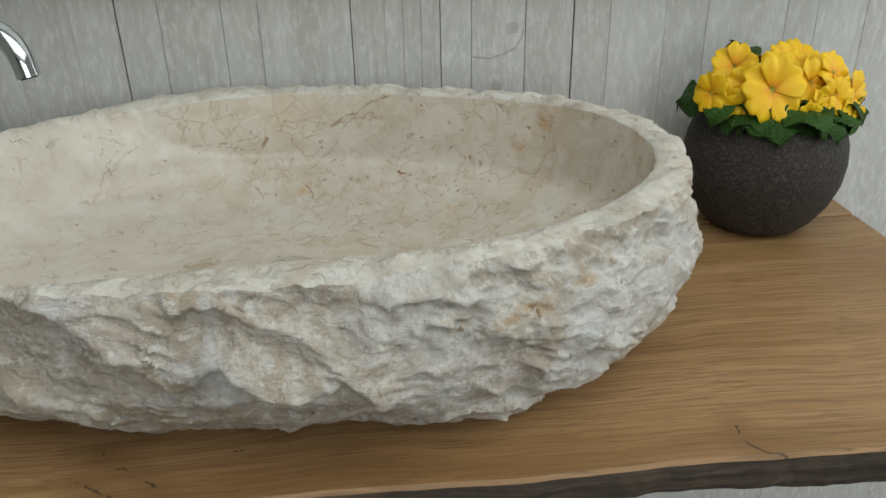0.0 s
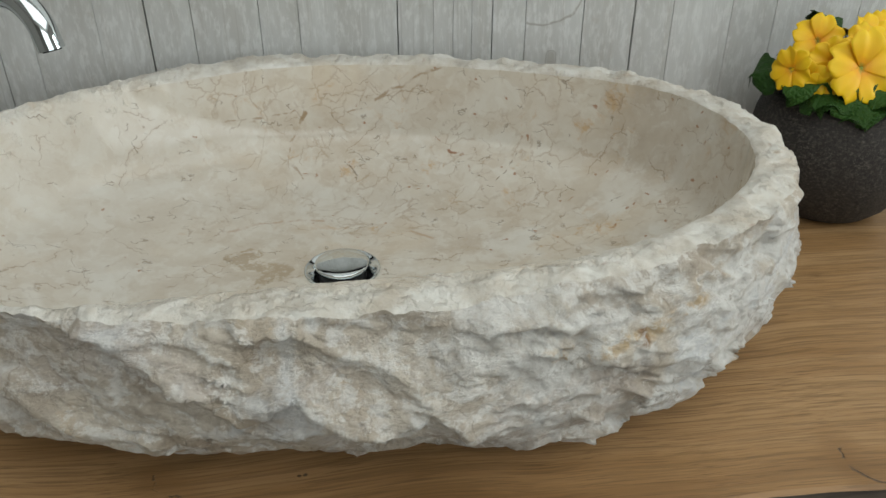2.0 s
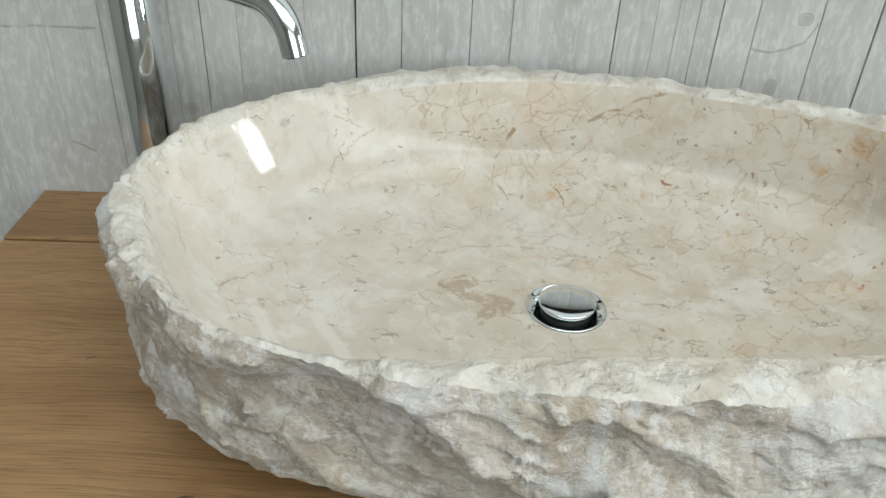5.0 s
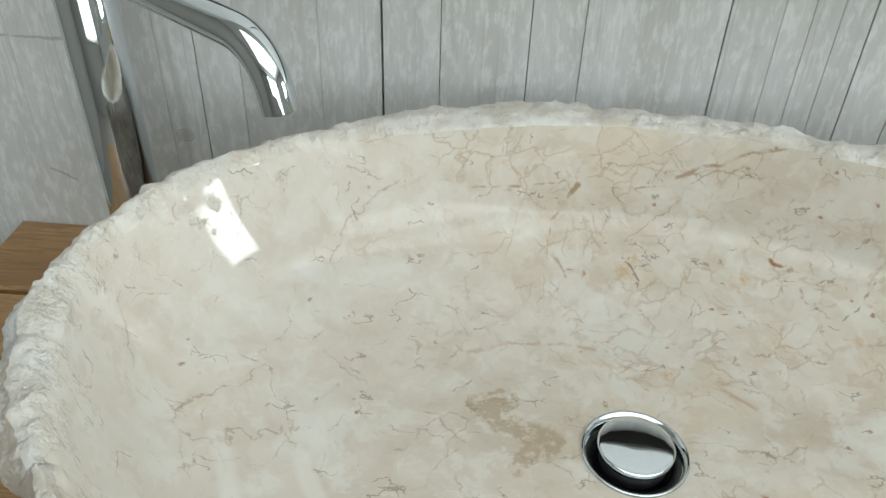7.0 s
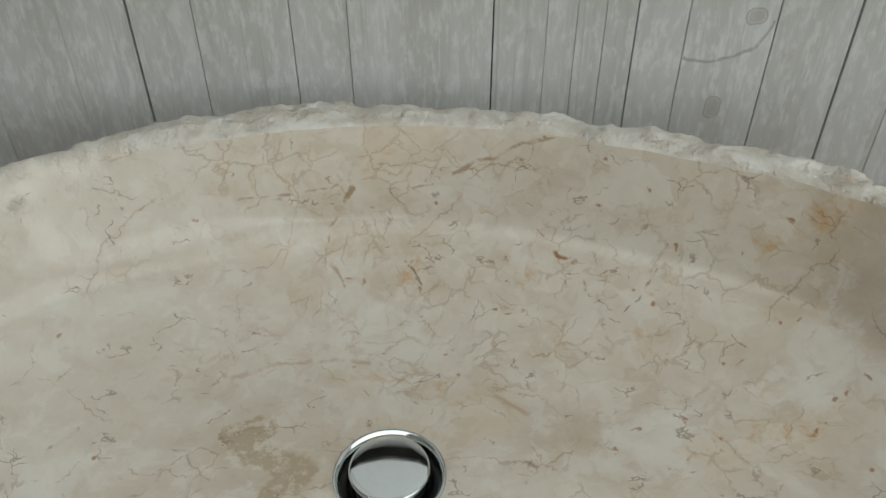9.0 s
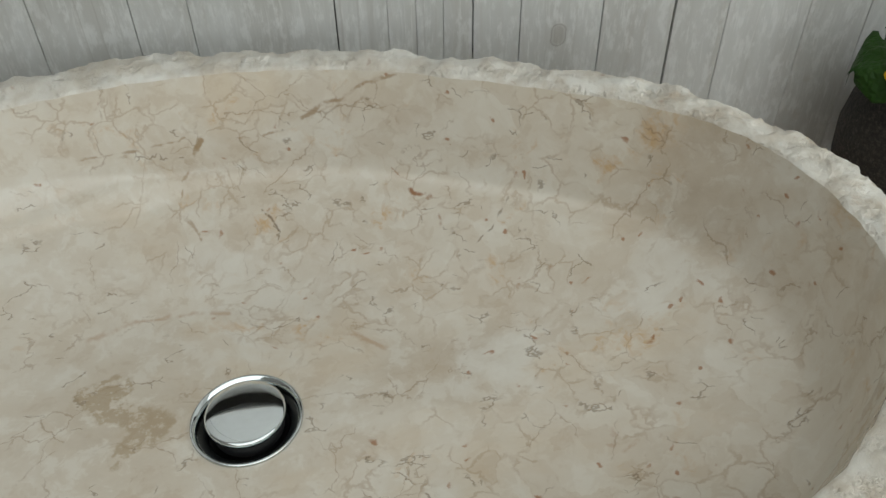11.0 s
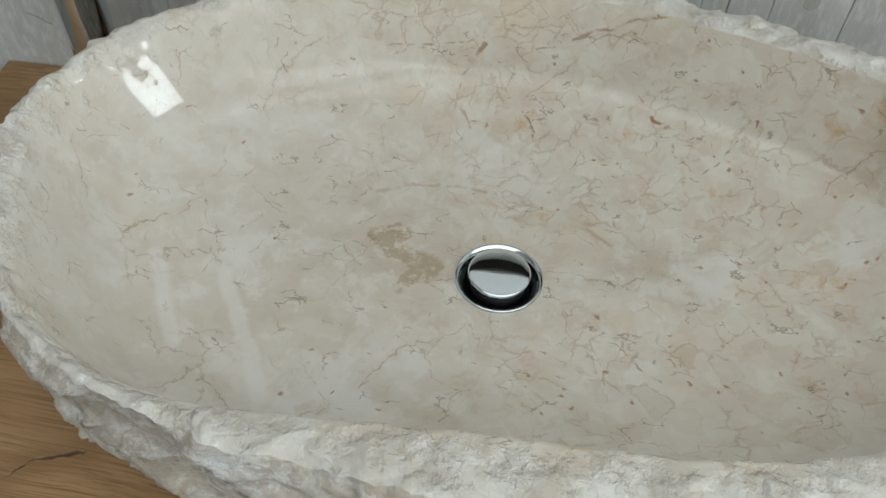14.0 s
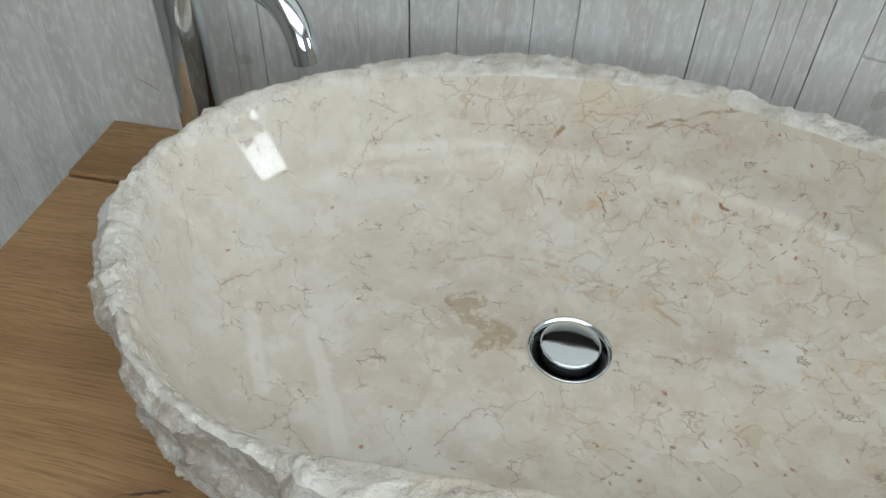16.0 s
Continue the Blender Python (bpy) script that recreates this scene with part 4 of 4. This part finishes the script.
LEAF_MESHES = [mesh_of("leaf", leaf_mesh(0.100, 0.070, 0.25 + 0.035 * k, 1.7 * k), LEAF) for k in range(4)]
PETAL_MESHES = [mesh_of("petal", petal_mesh(0.040, 1.9 * k), PETAL) for k in range(4)]
EYE_MESH = mesh_of("flower_eye", lathe([(0.0, 0.0014), (0.0018, 0.0012), (0.003, 0.0), (0.0022, -0.002), (0.0, -0.003)], 16), EYE_GREEN)


def leaf(turn, pitch, scale, lift=0.0, kind=0, out=0.012):
    ob = new("leaf", LEAF_MESHES[kind % 4])
    ob.parent = plant
    a = radians(turn)
    ob.matrix_basis = Matrix.Translation((out * math.cos(a), out * math.sin(a), lift)) @ pose(0, 0, 0, 0, -pitch, turn) @ Matrix.Scale(scale, 4)
    return ob


def flower(x, y, z, toward, size, turn=0):
    """One bloom: five petals round a green eye, facing the way given, on a thin stem."""
    bloom = new("flower", mesh_of("flower", tube([(0, 0, -0.003), (0, 0, -0.012), (0, 0, -0.03)], [0.0016, 0.0022, 0.0012], 10), STEM))
    bloom.parent = plant
    quat = Vector(toward).to_track_quat("Z", "Y").to_matrix().to_4x4()
    bloom.matrix_basis = Matrix.Translation((x, y, z)) @ quat @ pose(0, 0, 0, 0, 0, turn) @ Matrix.Scale(size, 4)
    for k in range(5):
        pt = new("petal", PETAL_MESHES[(k + int(turn)) % 4])
        pt.parent = bloom
        pt.matrix_basis = pose(0, 0, 0.0006 * (k % 2), 4 * ((k * 7) % 3 - 1), -10 - 5 * (k % 2), 72 * k)
    eye = new("flower_eye", EYE_MESH)
    eye.parent = bloom
    return bloom


for turn, pitch, scale, lift, kind in ((-160, 4, 1.05, 0.004, 0), (-134, 2, 0.92, 0.004, 1), (-106, 0, 0.90, 0.002, 2), (-80, 1, 0.92, 0.003, 3), (-54, 0, 0.95, 0.002, 0), (-26, 4, 1.05, 0.004, 1),
                                       (4, 8, 1.12, 0.006, 2), (38, 8, 0.95, 0.004, 3), (172, 6, 1.15, 0.004, 1), (150, 58, 1.05, 0.004, 2), (90, 16, 0.8, 0.0, 0), (-178, 16, 0.90, 0.012, 3),
                                       (-64, 12, 0.80, 0.014, 2), (-120, 12, 0.78, 0.014, 0), (-10, 14, 0.92, 0.014, 3), (-92, 14, 0.70, 0.014, 1), (-38, 14, 0.80, 0.014, 0), (128, 14, 0.9, 0.004, 1), (-148, 20, 0.7, 0.016, 2)):
    leaf(turn, pitch, scale, lift * 0.6 + 0.007, kind)
# leaves that spread over the pot's rim at the front and side
for turn, pitch, scale, lift, kind in ((-112, -4, 0.88, 0.012, 3), (-86, 0, 0.92, 0.014, 0), (-62, -4, 0.90, 0.012, 1), (-38, -2, 0.92, 0.014, 2), (-14, 4, 0.98, 0.016, 0), (14, 8, 0.95, 0.016, 3),
                                       (-140, 2, 0.92, 0.012, 2)):
    leaf(turn, pitch, scale, lift, kind, 0.018)
for x, y, z, toward, size, turn in ((-0.012, -0.030, 0.066, (-0.1, -0.75, 0.55), 0.78, 40), (0.022, -0.046, 0.058, (0.2, -0.9, 0.25), 0.74, 25), (0.054, -0.038, 0.066, (0.35, -0.7, 0.5), 0.72, 55), (-0.052, -0.036, 0.056, (-0.4, -0.8, 0.3), 0.70, 12),
                                    (0.070, -0.030, 0.048, (0.5, -0.8, 0.3), 0.70, 15), (-0.076, -0.034, 0.036, (-0.7, -0.7, 0.1), 0.60, 33), (0.046, -0.060, 0.044, (0.2, -0.95, 0.1), 0.62, 60), (0.030, 0.0, 0.076, (0.1, -0.5, 0.8), 0.72, 20),
                                    (-0.030, -0.055, 0.054, (-0.08, -0.95, 0.28), 1.06, 18), (-0.090, -0.020, 0.044, (-0.80, -0.50, 0.15), 0.66, 50), (-0.058, -0.005, 0.070, (-0.30, -0.75, 0.50), 0.78, 10),
                                    (0.008, -0.008, 0.070, (0.10, -0.65, 0.65), 0.80, 33), (0.040, -0.025, 0.062, (0.30, -0.75, 0.45), 0.74, 64), (0.082, -0.042, 0.040, (0.50, -0.80, 0.20), 0.80, 5),
                                    (0.032, -0.060, 0.034, (0.25, -0.90, 0.05), 0.62, 41), (0.016, -0.066, 0.026, (0.05, -0.9, -0.15), 0.46, 12), (0.080, -0.008, 0.058, (0.55, -0.45, 0.55), 0.70, 22),
                                    (-0.064, -0.045, 0.032, (-0.5, -0.8, 0.0), 0.50, 8), (0.0, 0.032, 0.066, (0.0, 0.3, 0.9), 0.75, 2), (0.060, -0.055, 0.040, (0.3, -0.85, 0.15), 0.58, 30),
                                    (0.090, -0.050, 0.014, (0.4, -0.85, -0.1), 0.42, 70)):
    flower(x - 0.006, y - 0.006, z + 0.008, toward, size * 0.97, turn)

# ---------- east window, and frames added round the two fill lamps ---


def window(name, centre, width, height, facing):
    """A casement in its opening; facing is the turn about z."""
    w = thing(name, centre, "white frame round a daylight lamp in a wall opening, out of view", "window", kind="structure")
    w.rotation_euler = (0, 0, radians(facing))
    for nm, x0, x1, z0, z1 in (("frame_side", -width / 2, -width / 2 + 0.06, -height / 2, height / 2), ("frame_side", width / 2 - 0.06, width / 2, -height / 2, height / 2),
                               ("frame_top", -width / 2 + 0.06, width / 2 - 0.06, height / 2 - 0.06, height / 2), ("frame_bottom", -width / 2 + 0.06, width / 2 - 0.06, -height / 2, -height / 2 + 0.06),
                               ):
        part(nm, block(x0, x1, 0.0, 0.05, z0, z1, 0.004), FRAME_WHITE, w, smooth=False)
    return w


window("window_1", (ROOM_E, 0.10, 1.45), 0.72, 0.74, -90)
window("added_window_south", (1.0, ROOM_S, 1.7), 2.72, 1.52, 180)
# Unseen frame, added round the overhead fill lamp.
roof = thing("added_ceiling_frame", (0.45, -0.55, CEIL), "white frame added on the ceiling round the overhead fill lamp", "window", kind="structure")
for nm, x0, x1, y0, y1 in (("frame_side", -1.48, -1.41, -1.18, 1.18), ("frame_side", 1.41, 1.48, -1.18, 1.18), ("frame_top", -1.41, 1.41, 1.11, 1.18), ("frame_bottom", -1.41, 1.41, -1.18, -1.11)):
    part(nm, block(x0, x1, y0, y1, -0.035, 0.0, 0.004), FRAME_WHITE, roof, smooth=False)

# ---------- boards of the panelled wall ----------
# joints that gape more than the rest
OPEN_JOINTS = {-0.284: 0.0018, 0.253: 0.0018, -0.016: 0.0011, 0.090: 0.0010, -0.236: 0.0006, -0.165: 0.0007, -0.441: 0.0010, 0.194: 0.0008, 0.128: 0.0006}
for a, b in zip(JOINTS, JOINTS[1:]):
    if b - a < 0.004:
        continue
    gap = OPEN_JOINTS.get(a, 0.0002 + 0.0003 * ((a * 7919) % 1.0))
    board = part("board", block(-(b - a) / 2 + gap, (b - a) / 2, 0, 0.014, 0, CEIL - 0.002, 0.0004), BOARD, wall_north, smooth=False)
    board.location = ((a + b) / 2, WALL_Y, 0.001)

# the pot's and the plant's true breadth
pot.scale = (0.92, 0.92, 1.0)
plant.scale = (0.89, 0.89, 0.95)
